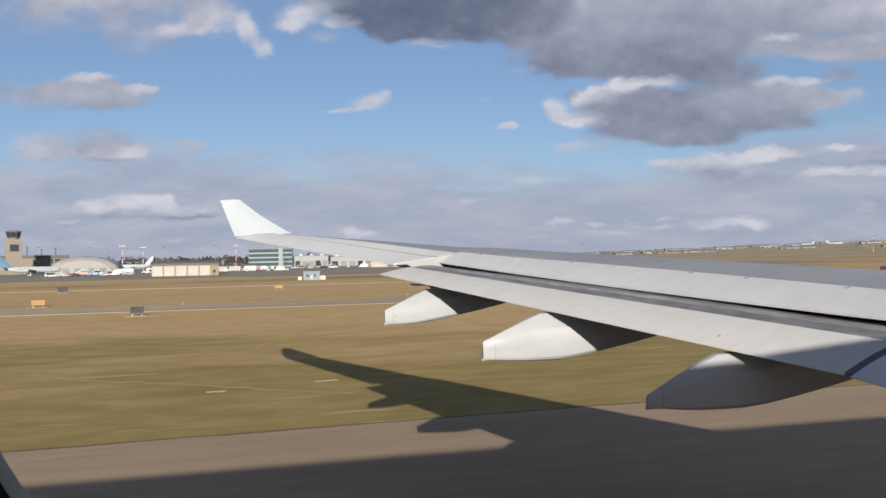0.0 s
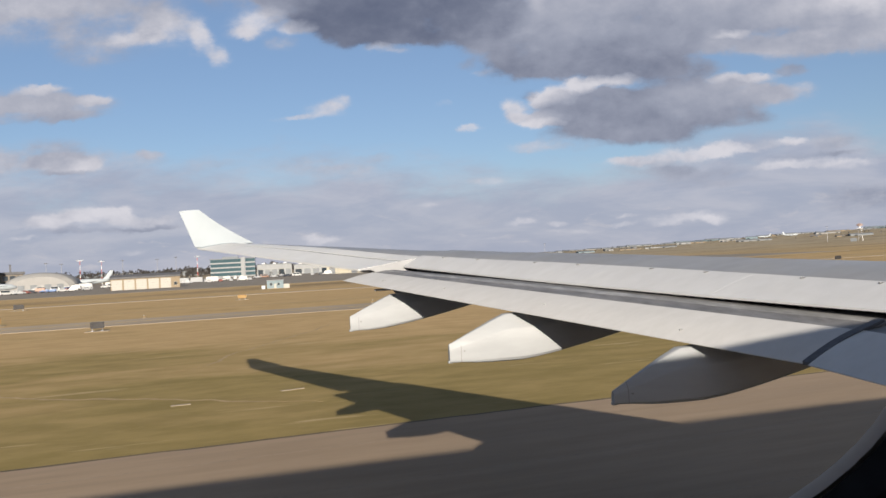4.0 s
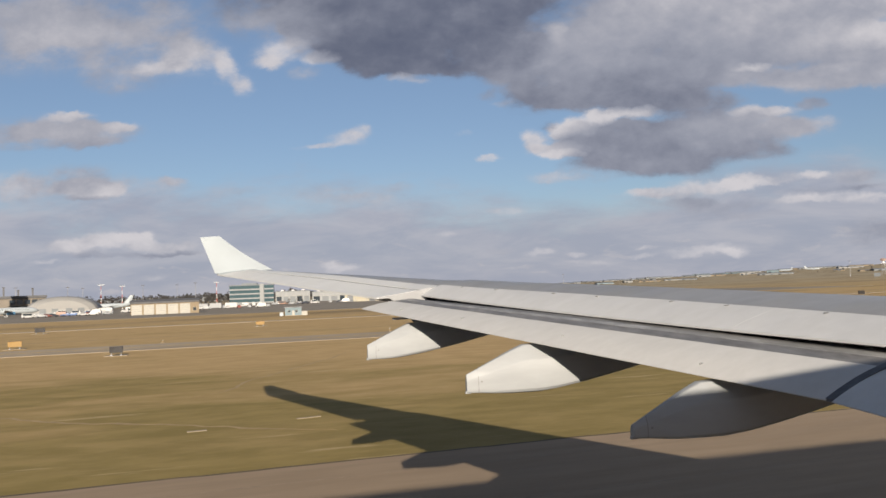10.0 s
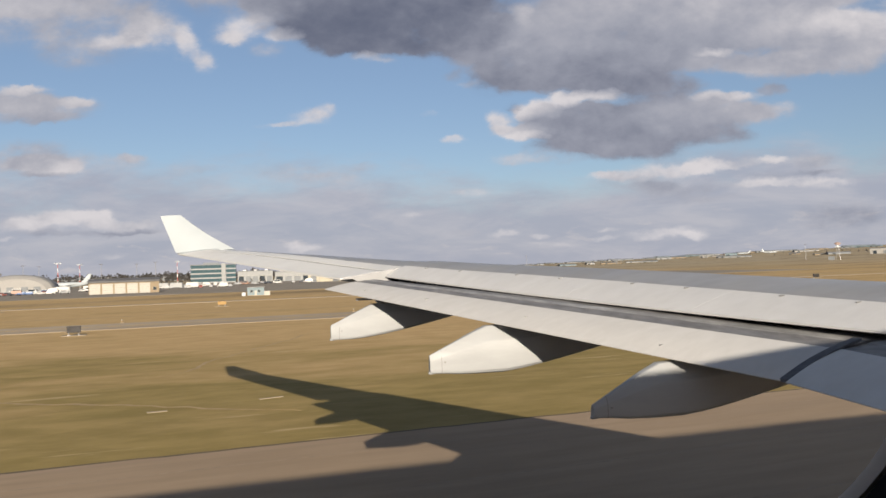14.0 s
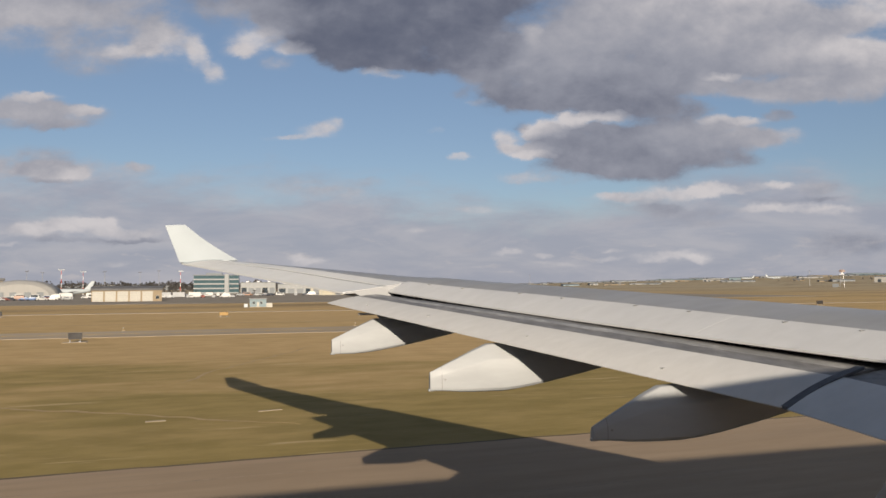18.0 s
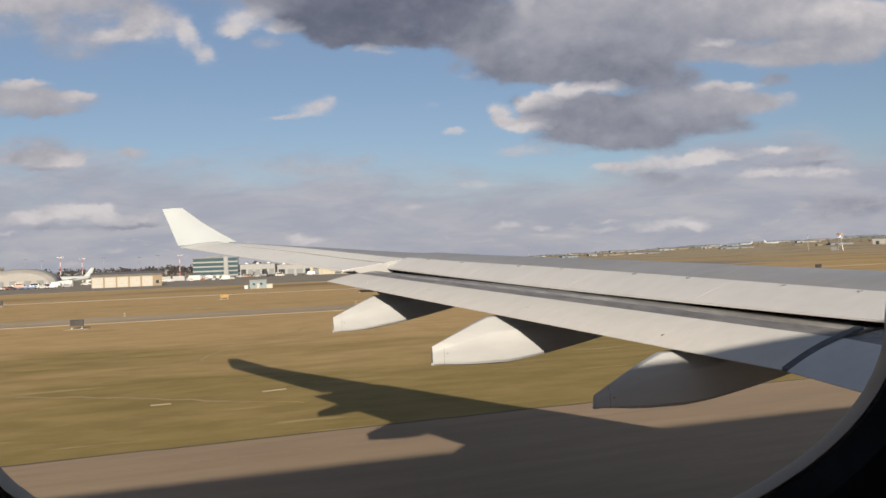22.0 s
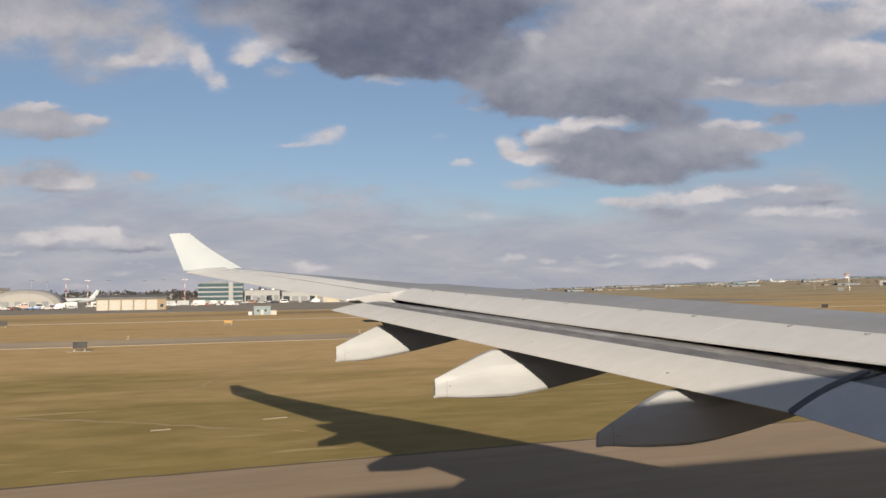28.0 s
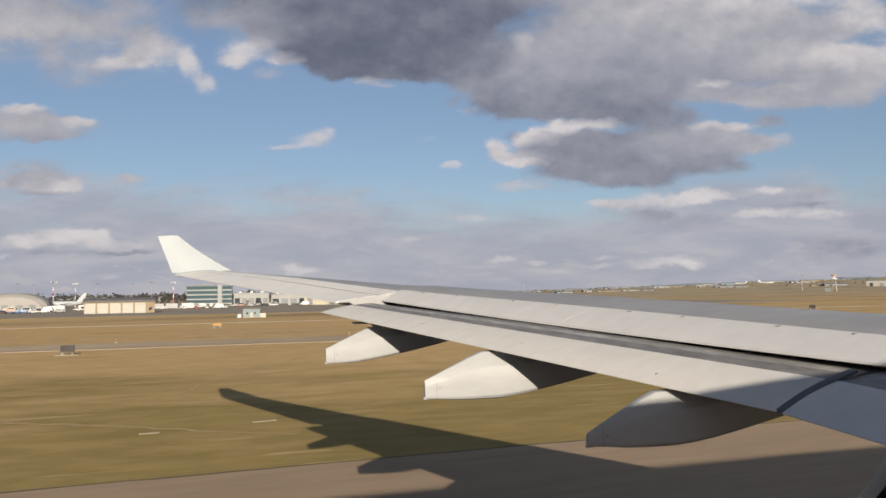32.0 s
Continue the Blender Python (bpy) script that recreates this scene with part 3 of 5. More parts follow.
def strip(name, x0, x1, y0, y1, z, mat, label, category, jag=0.0, step=2.0, parent=None):
    """A flat paved strip along the runway with a slightly ragged outer edge and a real thickness."""
    bm = bmesh.new()
    n = max(2, int((x1 - x0) / step))
    rows = []
    for i in range(n + 1):
        x = x0 + (x1 - x0) * i / n
        wob = jag * noise.noise((x * 0.35, y1, 1.7)) + jag * 0.6 * noise.noise((x * 1.7, y1, 5.0))
        wob0 = jag * noise.noise((x * 0.3, y0, 9.7))
        rows.append([bm.verts.new(p) for p in ((x, y0 + wob0, z - 0.05), (x, y0 + wob0, z), (x, y1 + wob, z), (x, y1 + wob, z - 0.05))])
    for a, b in zip(rows, rows[1:]):
        for i in range(3):
            bm.faces.new((a[i], a[i + 1], b[i + 1], b[i]))
    ob = new(name, finish(bm, name, mat))
    ob.parent = parent
    return tagged(ob, label, category, kind="structure") if not parent else ob


runway = strip("runway", -400, 700, -60, 26.3, 0.05, runway_mat, "brown weathered concrete runway with a grassy edge", "runway", jag=0.16, step=0.8)
taxiway = strip("taxiway", -500, 900, 95, 107, 0.06, taxi_mat, "pale grey-brown asphalt taxiway across the grass", "taxiway", jag=0.3, step=4)
apron = strip("apron", -500, 260, 270, 680, 0.06, apron_mat, "grey asphalt apron before the hangars", "apron", jag=0.5, step=10)
strip("road", -600, 1200, 176, 181, 0.05, taxi_mat, "narrow pale service road through dry grass", "road", jag=0.3, step=6)


# the runway lies a little askew to the airliner
runway.matrix_world = Matrix.Translation((3, 27, 0)) @ Matrix.Rotation(radians(2.0), 4, "Z") @ Matrix.Translation((-3, -27, 0))


def tar_joint(y, x0, x1, w):
    bm = bmesh.new()
    n = int((x1 - x0) / 1.5)
    rows = []
    for i in range(n + 1):
        x = x0 + (x1 - x0) * i / n
        o = 0.05 * noise.noise((x * 0.4, y, 2.0))
        k = w * (0.7 + 0.6 * abs(noise.noise((x * 0.9, y, 4.0))))
        rows.append([bm.verts.new((x, y + o - k, 0.0545)), bm.verts.new((x, y + o + k, 0.0545))])
    for a, b in zip(rows, rows[1:]):
        bm.faces.new((a[0], a[1], b[1], b[0]))
    return part("joint", bm, joint_mat, runway, "dark tar joint")


# shade of the grass lip, laid as a dark strip along the runway
verge = strip("verge", -400, 700, 26.2, 26.52, 0.042, verge_shade, "dark strip for the grass lip's shade along the runway's edge", "verge", jag=0.12, step=0.8)
verge.matrix_world = runway.matrix_world.copy()
tar_joint(24.1, -60, 120, 0.03)
tar_joint(19.6, -60, 120, 0.025)
tar_joint(15.1, -60, 120, 0.025)

# ---- the airliner: wing ----
airliner = thing("airliner", Matrix.Identity(4), "white and grey airliner with swept wing, upturned winglet and lowered flaps", "aircraft")


def lerp(a, b, k):
    return a + (b - a) * k


def te_x(y):
    """Where the fixed upper surface ends, at the span station y."""
    return 8.02 - 0.354 * (y - 7.56) if y < 17.9 else lerp(3.34, -0.28, (y - 17.9) / 8.5)


def le_x(y):
    return 1.50 + 0.577 * (26.4 - y)


def te_z(y):
    if y < 17.9:
        return 4.64 + 0.0655 * (y - 7.56) + 0.00125 * (y - 7.56) ** 2
    return lerp(5.43, 6.33, (y - 17.9) / 8.5)


def crest_rise(y):
    pts = ((0, 0.50), (8.9, 0.45), (12, 0.44), (14.1, 0.423), (16.3, 0.367), (17.9, 0.347), (17.901, 0.315), (21.3, 0.262), (25.0, 0.178), (26.4, 0.12))
    for (a, u), (b, v) in zip(pts, pts[1:]):
        if y <= b:
            return lerp(u, v, (y - a) / (b - a))
    return pts[-1][1]


def top(y, u, lift=0.0):
    """A point on the wing's upper surface: u runs from the trailing to the leading edge."""
    x = lerp(te_x(y), le_x(y), u)
    uc, p = (0.58, 2.0) if y < 17.9 else (lerp(0.72, 0.60, ease(y, 18, 24)), lerp(1.0, 1.7, ease(y, 18, 24)))
    k = 1 - (1 - u / uc) ** p if u < uc else 1.0
    droop = 0.12 * (le_x(y) - te_x(y)) * ((u - uc) / (1 - uc)) ** 2 if u > uc else 0.0
    return Vector((x, y, te_z(y) + crest_rise(y) * k - droop + lift))


def under(y, u):
    chord = le_x(y) - te_x(y)
    depth = 0.115 * chord * math.sin(math.pi * min(1, max(0, 0.12 + 0.88 * u))) ** 0.7
    return top(y, u) - Vector((0, 0, depth + 0.02))


def frange(a, b, n):
    return [a + (b - a) * i / (n - 1) for i in range(n)]


def plate(y0, y1, u0, u1, thick, lift, mat, name, parent, label="", ny=8, nu=6):
    """A panel that follows the wing's upper surface between two span stations."""
    rings = []
    for y in frange(y0, y1, ny):
        front = u1(y) if callable(u1) else u1
        up = [top(y, u, lift) for u in frange(u0, front, nu)]
        lo = [p - Vector((0, 0, thick)) for p in reversed(up)]
        rings.append(up + lo)
    return soften(part(name, loft(rings), mat, parent, label), 30)


def make_wing_box():
    rings = []
    for y in frange(0.2, 17.88, 16):
        up = [top(y, u, -0.02) for u in frange(0.16, 1.0, 13)]
        lo = [under(y, u) for u in frange(0.97, 0.20, 9)]
        rings.append(up + lo)
    soften(part("wing_box", loft(rings), skin_metal, airliner, "dark grey metal wing skin"), 40)
    rings = []
    for y in frange(17.9, 26.4, 10):
        up = [top(y, u, -0.012) for u in frange(0.30, 1.0, 10)]
        lo = [under(y, u) for u in frange(0.97, 0.30, 8)]
        rings.append(up + lo)
    soften(part("outer_wing_box", loft(rings), skin_metal, airliner, "dark grey metal outer wing skin"), 40)


make_wing_box()


def spoiler_front(y):
    """The spoilers grow narrower towards the body."""
    return 0.178 + 0.057 * ease(y, 4.0, 12.5)


edges = (2.2, 5.0, 7.62, 10.15, 12.6, 15.2, 17.86)
for a, b in zip(edges, edges[1:]):
    spoiler = plate(a + 0.0015, b - 0.0015, 0.0, spoiler_front, 0.03, 0.014, wing_paint, "spoiler", airliner, "pale grey spoiler panel")
    for k in (0.3, 0.7):
        y = lerp(a, b, k)
        p = top(y, spoiler_front(y) - 0.015, 0.02)
        part("hinge_cover", box(p.x - 0.05, y - 0.014, p.z - 0.012, p.x + 0.03, y + 0.014, p.z + 0.004, 0.004), bare_metal, spoiler, "small hinge cover")
for a, b in ((17.92, 22.1), (22.102, 26.3)):
    plate(a, b - 0.002, 0.0, 0.31, 0.035, 0.008, outer_lit_paint, "aileron", airliner, "pale grey aileron")
    plate(a, b - 0.002, 0.312, 0.338, 0.02, -0.004, gap_metal, "hinge_gap", airliner, "dark hinge gap")
    plate(a, b - 0.002, 0.34, 0.50, 0.02, 0.008, outer_lit_paint, "hinge_panel", airliner, "pale grey panel ahead of the aileron")
# rib's hidden lower part is deepened to block sunlight leaving the slot's end
rib = [[top(17.93, u, 0.0) + Vector((0, dy, 0)) for u in frange(0.02, 0.6, 9)] + [top(17.93, u, -0.16 * min(1, 0.15 + u * 2) - 0.75 * ease(u, 0.10, 0.34)) + Vector((0, dy, 0)) for u in frange(0.6, 0.02, 9)] for dy in (-0.06, -0.02)]
part("end_rib", loft(rib), skin_metal, airliner, "grey rib closing the wing behind the spoilers")
# unseen flap tracks that carry the flaps; the plates block sunlight along the slot
for y in (9.3, 12.6, 16.3, 17.2):
    q = (y - 7.72) / 9.98
    t = Vector((6.62, y, 4.145 + 1.07 * q))
    t.x -= 3.68 * q
    corners = [top(y, 0.21, -0.22), top(y, 0.30, -0.12), under(y, 0.30) - Vector((0, 0, 0.25)), t + Vector((0.8, 0, -0.05))]
    part("flap_track", loft([[p + Vector((0, dy, 0)) for p in corners] for dy in (-0.03, 0.03)]), gap_metal, airliner, "dark flap track")
# rear face of the wing box behind the flaps: cove with brackets, dark to deepen the slot's shade
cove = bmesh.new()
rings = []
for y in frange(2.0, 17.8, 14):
    # lower edge drawn down and aft so no sunlight leaks through the slot
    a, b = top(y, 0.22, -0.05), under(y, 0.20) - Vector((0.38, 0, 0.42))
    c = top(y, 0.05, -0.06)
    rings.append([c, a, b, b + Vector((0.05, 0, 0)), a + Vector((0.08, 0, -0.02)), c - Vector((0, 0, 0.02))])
part("cove", loft(rings, cove), gap_metal, airliner, "dark flap cove, carried low to block light through the slot")


def make_flap(name, ta, tb, chord_a, chord_b, drop_a, drop_b, nose_a, nose_b, label):
    """Flap between two stations: its trailing edge runs from ta to tb; the painted chord, then a bare rounded nose."""
    ta, tb = Vector(ta), Vector(tb)
    rings, noses = [], []
    for k in frange(0, 1, 12):
        t = ta.lerp(tb, k)
        c, d, n = lerp(chord_a, chord_b, k), lerp(drop_a, drop_b, k), lerp(nose_a, nose_b, k)
        ring_up, ring_lo = [], []
        for u in frange(0, 1, 7):
            z = t.z + d * (u + 0.16 * math.sin(math.pi * u) * 0.6)
            ring_up.append(Vector((t.x + c * u, t.y, z)))
            ring_lo.append(Vector((t.x + c * u, t.y, z - 0.012 - 0.17 * c * u ** 0.8 * 0.9)))
        rings.append(ring_up + ring_lo[::-1])
        f = ring_up[-1]
        thick = ring_up[-1].z - ring_lo[-1].z
        nose_ring = []
        for i in range(9):
            a = math.pi * i / 8
            nose_ring.append(Vector((f.x + 0.002 + n * math.sin(a) ** 0.8, t.y, f.z - 0.006 - thick / 2 + (thick / 2) * math.cos(a) + n * 0.15 * math.sin(a) * (1 if i < 5 else 0.7))))
        noses.append(nose_ring)
    flap = soften(part(name, loft(rings), flap_paint, airliner, label), 40)
    nose = soften(part("nose", loft(noses), nose_grey, flap, "grey rounded flap nose"), 50)
    # bright strips imitate the highlight along the nose's upper edge, broken at the joints
    r = random.Random(7)
    for a, b in zip(noses, noses[1:]):
        cut, first = r.uniform(0.35, 0.7), r.uniform(0.0, 0.03)
        for k0, k1 in ((first * 0.3, cut), (cut + 0.006, 1.0)):
            low, high = r.uniform(0.88, 0.95), r.uniform(1.45, 1.6)
            ends = []
            for k in (k0, k1):
                ring = [p.lerp(q, k) for p, q in zip(a, b)]
                at = lambda h: ring[int(h)].lerp(ring[int(h) + 1], h % 1)
                up = Vector((0.3, 0, 1)).normalized()
                ends.append([at(low) + up * 0.006, at(high) + up * 0.006, at(high) - up * 0.01, at(low) - up * 0.01])
            part("highlight_strip", loft(ends), highlight_metal, nose, "bright metal strip standing in for the nose's lit edge")
    return flap


outer_flap = make_flap("flap", (6.62, 7.72, 4.145), (2.94, 17.7, 5.215), 0.82, 0.69, 0.328, 0.144, 0.98, 0.53, "pale grey lowered outer flap")
make_flap("flap", (5.45, 0.5, 3.94), (6.60, 7.60, 4.14), 0.92, 0.83, 0.315, 0.333, 1.03, 0.98, "grey lowered inner flap in shade")
seal_rings = []
for dy in (7.605, 7.74):
    up = [Vector((6.615 + 0.95 * u, dy, 4.150 + 0.38 * (u + 0.096 * math.sin(math.pi * u)))) for u in frange(0.02, 1.2, 9)]
    seal_rings.append(up + [p - Vector((0, 0, 0.035)) for p in reversed(up)])
part("seal", loft(seal_rings), dark_seal, airliner, "dark rubber seal between the flaps")
for y, k in ((9.5, 0.30), (12.1, 0.45), (14.7, 0.5), (16.6, 0.4)):
    q = (y - 7.72) / 9.98
    t = Vector((6.62, 7.72, 4.12)).lerp(Vector((2.94, 17.7, 5.19)), q)
    c, d = lerp(0.82, 0.69, q), lerp(0.328, 0.144, q)
    part("fitting", box(t.x + c * k - 0.04, y - 0.012, t.z + d * k + 0.02, t.x + c * k + 0.04, y + 0.012, t.z + d * k + 0.052, 0.006), bare_metal, outer_flap, "small metal fitting")
part("bracket", box(3.44, 16.66, 4.965, 3.80, 16.76, 5.012, 0.01), flap_paint, outer_flap, "small pale bracket under the flap")


def make_winglet():
    """Upturned tip: a thin tapered aerofoil blade, swept back and leaning outwards."""
    base_te, base_le = Vector((-0.30, 26.40, 6.35)), Vector((1.50, 26.40, 6.42))
    tip_te, tip_le = Vector((-0.76, 27.05, 7.57)), Vector((-0.14, 27.05, 7.60))
    rings = []
    for k in frange(0, 1, 9):
        te, le = base_te.lerp(tip_te, k), base_le.lerp(tip_le, k)
        le = le + Vector((-0.10, 0, 0)) * math.sin(math.pi * k)
        te = te + Vector((0.0, -0.10, 0)) * (1 - k) ** 3
        le = le + Vector((0.0, -0.10, 0)) * (1 - k) ** 3
        t = 0.035 * (le - te).length
        ring = []
        for s, us in ((1, frange(0, 1, 6)), (-1, frange(1, 0, 6))):
            for u in us:
                p = te.lerp(le, u)
                w = t * (math.sin(math.pi * min(0.98, u) ** 1.3) + 0.12)
                ring.append(p + Vector((0, -s * w, s * w * 0.45)))
        rings.append(ring)
    soften(part("winglet", loft(rings), white_paint, airliner, "white upturned winglet"), 50)
    root = []
    for k in frange(0, 1, 4):
        y = lerp(25.9, 26.42, k)
        up = [top(min(y, 26.4), u, 0.004 + 0.03 * k * k) + Vector((0, max(0, y - 26.4), 0)) for u in frange(0.02, 1.0, 9)]
        lo = [p - Vector((0, 0, 0.06 + 0.04 * math.sin(math.pi * i / 8))) for i, p in enumerate(up)][::-1]
        root.append(up + lo)
    soften(part("wing_tip", loft(root), white_paint, airliner, "white wing tip fillet"), 40)


make_winglet()


# outline of a fairing across: rounded keel, upright sides, sloping shoulders and a narrow ridge
HALF = ((0.55, 0.0), (0.83, 0.028), (0.96, 0.085), (1.0, 0.18), (0.985, 0.45), (0.94, 0.66), (0.90, 0.70), (0.34, 0.985), (0.20, 1.0))
SECTION = [(a, h) for a, h in HALF] + [(-a, h) for a, h in reversed(HALF)]


def make_fairing(y, tail_x, tail_low, tail_top, ridge_end, ridge_run, length, dip, rise_at, width, tilt=0.0, name="flap_track_fairing"):
    """Canoe-shaped fairing: blunt upright tail, ridge rising forward, rounded keel, sides that swell to the middle."""
    rings = []
    n = 22
    for i in range(n):
        k = i / (n - 1)
        x = tail_x + length * k
        w = width * (0.09 + 0.91 * ease(k, -0.05, 0.34)) * (1 - 0.9 * ease(k, 0.6, 1.0))
        dx = length * k
        low = tail_low - dip * ease(dx, 0, 0.7) + 0.15 * max(0.0, dx - rise_at) ** 1.25
        high = tail_top + (ridge_end - tail_top) * min(1.0, dx / ridge_run) + 0.05 * max(0.0, dx - ridge_run)
        q = (y - 7.72) / 9.98
        flap_te = Vector((6.62, 7.72, 4.12)).lerp(Vector((2.94, 17.7, 5.19)), q)
        high = min(high, flap_te.z - 0.03 + max(0.0, x - flap_te.x) * 0.12 if x > flap_te.x - 0.06 else high)
        high = max(high, low + 0.06)
        ring = []
        for side, height in SECTION:
            ring.append(Vector((x + tilt * (0.5 - height) * (1 - k), y + w * side, low + height * (high - low))))
        rings.append(ring)
    bm = loft(rings)
    f = soften(part(name, bm, fairing_paint, airliner, "pale grey canoe-shaped flap track fairing"), 17)
    for i, k in ((0, 0.75),):
        hoop = []
        for s, grow in ((0.0, 0.0), (0.02, 1.004), (0.05, 1.004), (0.07, 0.0)):
            pts = [a.lerp(b, k + s) for a, b in zip(rings[i], rings[i + 1])]
            mid = sum(pts, Vector()) / len(pts)
            hoop.append([mid + (p - mid) * (grow or 0.99) for p in pts])
        part("seam", loft(hoop, caps=False), seam_grey, f, "thin grey panel seam")
    p = rings[1][13]
    part("drain", tube(p - Vector((0, 0.012, 0)), p + Vector((0, 0.03, 0)), 0.014, 0.014, 8), seam_grey, f, "small dark drain hole")
    p = rings[0][0]
    part("tail_lip", box(p.x - 0.022, y - width * 0.07, p.z - 0.012, p.x + 0.07, y + width * 0.07, p.z + 0.03, 0.006), fairing_paint, f, "small lip under the tail")
    return f


make_fairing(16.3, 2.80, 4.19, 4.49, 4.90, 0.86, 4.6, 0.0, 0.5, 0.30)
make_fairing(12.6, 3.79, 3.86, 4.16, 4.60, 0.96, 5.2, 0.04, 1.2, 0.33)
make_fairing(9.3, 4.99, 3.578, 3.75, 4.235, 0.95, 5.2, 0.05, 1.2, 0.33)

# ---- the airliner: body and cabin window ----
BODY_Y, BODY_Z, BODY_R = -2.58, 4.885, 2.87


def make_body():
    bm = bmesh.new()
    sides = 56
    xs = [-31, -28, -22, -14, -6, -2, -0.4, 0.6, 3, 8, 16, 28, 31, 33, 34]
    slim = {-31: 0.15, -28: 0.4, -22: 0.75, -14: 0.97, 28: 0.96, 31: 0.8, 33: 0.5, 34: 0.15}
    rows = []
    for x in xs:
        r = BODY_R * slim.get(x, 1.0)
        up = (BODY_R - r) * (0.7 if x < 0 else -0.25)
        rows.append([bm.verts.new((x, BODY_Y + r * math.cos(2 * math.pi * (j + 0.5) / sides), BODY_Z + up + r * math.sin(2 * math.pi * (j + 0.5) / sides))) for j in range(sides)])
    skins = [rows, [[bm.verts.new((v.co.x, BODY_Y + (v.co.y - BODY_Y) * 0.975, BODY_Z + (v.co.z - BODY_Z) * 0.975)) for v in row] for row in rows]]
    for skin in skins:
        for i, (a, b) in enumerate(zip(skin, skin[1:])):
            for j in range(sides):
                k = (j + 1) % sides
                mid = (a[j].co + b[k].co) / 2
                if xs[i] == -0.4 and mid.y > 0 and 5.2 < mid.z < 6.3:
                    continue
                bm.faces.new((a[j], a[k], b[k], b[j]))
        bm.faces.new(skin[0])
        bm.faces.new(skin[-1])
    soften(part("fuselage", bm, fuselage_paint, airliner, "white fuselage"), 40)


make_body()
for gx, gy in ((8.5, -5.2), (8.5, -0.1), (27.5, BODY_Y)):
    gear = part("landing_gear", tube((gx, gy, 0.6), (gx, gy, 3.4), 0.16, 0.2, 10), steel, airliner, "steel landing gear leg")
    for dx in (-0.7, 0.7):
        for s in (-1, 1):
            part("wheel", tube((gx + dx, gy + s * 0.25, 0.62), (gx + dx, gy + s * 0.65, 0.62), 0.57, 0.57, 20), tyre, gear)


def window_ring(grow, n=64):
    """Outline of the cabin window, wider than it is deep at the foot, grown outwards by that much."""
    a, b, zc, straight = 0.1555 + grow, 0.0714 + grow, EYE_H - 0.0494, 0.24
    ring = []
    for i in range(n):
        t = 2 * math.pi * i / n
        x, z = a * math.cos(t), b * math.sin(t)
        if z > 1e-6:
            x *= 1.30
        ring.append((0.1006 + x, zc + z + (straight if z > 0 else 0)))
    return ring


def ring_solid(profile):
    """A frame swept round the window: profile gives (growth, y) pairs."""
    return loft([[Vector((x, y, z)) for x, z in window_ring(g)] for g, y in profile] , caps=False)


rim = part("window_rim", ring_solid(((0.0, 0.2535), (0.0003, 0.2517), (0.0018, 0.2488), (0.0048, 0.2490), (0.0060, 0.2535), (0.0, 0.2535))), rim_grey, airliner, "grey plastic window rim")
soften(rim, 60)
part("window_gasket", ring_solid(((0.0034, 0.2484), (0.010, 0.240), (0.034, 0.222), (0.036, 0.232), (0.024, 0.262), (0.014, 0.26))), gasket, airliner, "black window gasket")
panel = []
for g, y in ((0.0345, 0.2215), (0.09, 0.19)):
    panel.append([Vector((x, y, z)) for x, z in window_ring(g)])
panel.append([Vector((min(0.60, max(-0.40, 0.105 + (x - 0.105) * 3)), 0.15, min(6.35, max(5.15, 5.68 + (z - 5.68) * 3)))) for x, z in window_ring(0.09)])
part("window_panel", loft(panel, caps=False), cabin_grey, airliner, "grey cabin wall panel")

# ---- things on the field ----
def airfield_sign(x, y, w, h, face, label, turn=0.0, group="airfield signs"):
    ob = thing("airfield_sign", pose(x, y, 0, 0, 0, turn), label, "sign", group)
    part("panel", box(-w / 2, -0.12, 0.32, w / 2, 0.12, 0.32 + h, 0.02), face, ob)
    part("cap", box(-w / 2 - 0.02, -0.14, 0.32 + h, w / 2 + 0.02, 0.14, 0.36 + h, 0.01), sign_black, ob)
    for sx in (-w * 0.36, w * 0.36):
        leg = part("leg", tube((sx, 0, 0.08), (sx, 0, 0.34), 0.05, 0.05, 8), steel, ob)
        part("foot_plate", box(sx - 0.12, -0.12, 0.05, sx + 0.12, 0.12, 0.085), steel, leg)
    part("slab", box(-w / 2 - 0.5, -0.75, -0.05, w / 2 + 0.5, 0.75, 0.052, 0.02), pad_mat, ob, "pale concrete slab")
    return ob


airfield_sign(-11.0, 88.0, 1.3, 0.6, sign_black, "black-backed airfield sign on a pale concrete slab")
airfield_sign(33.5, 76.0, 1.6, 0.8, sign_black, "black-backed airfield sign in dry grass", 8)
airfield_sign(6.0, 150.0, 1.5, 0.6, sign_yellow, "yellow airfield sign in dry grass", -5)
airfield_sign(-26.0, 112.0, 1.6, 0.7, sign_yellow, "small yellow airfield sign beside the taxiway", 4)
airfield_sign(19.0, 79.0, 1.5, 0.65, sign_red, "small orange airfield sign beside the taxiway", 0)
airfield_sign(-34.0, 165.0, 1.8, 0.8, sign_black, "dark airfield sign far off in the grass", 0)
airfield_sign(150.0, 160.0, 1.8, 0.8, sign_black, "dark airfield sign beyond the wing", 0)


def edge_light(x, y):
    ob = thing("edge_light", pose(x, y, 0.05), "small runway edge light on a concrete collar", "light", "edge lights")
    part("collar", tube((0, 0, -0.06), (0, 0, 0.01), 0.30, 0.28, 14), pad_mat, ob)
    part("stem", tube((0, 0, 0.0), (0, 0, 0.25), 0.035, 0.03, 8), sign_yellow, ob)
    part("lens", tube((0, 0, 0.25), (0, 0, 0.36), 0.06, 0.035, 10), white_paint, ob, "clear lens")
    return ob


first_light = edge_light(-8, 109)
for x in (22, 52, 82):
    copy_thing(first_light, pose(x, 109, 0.05))


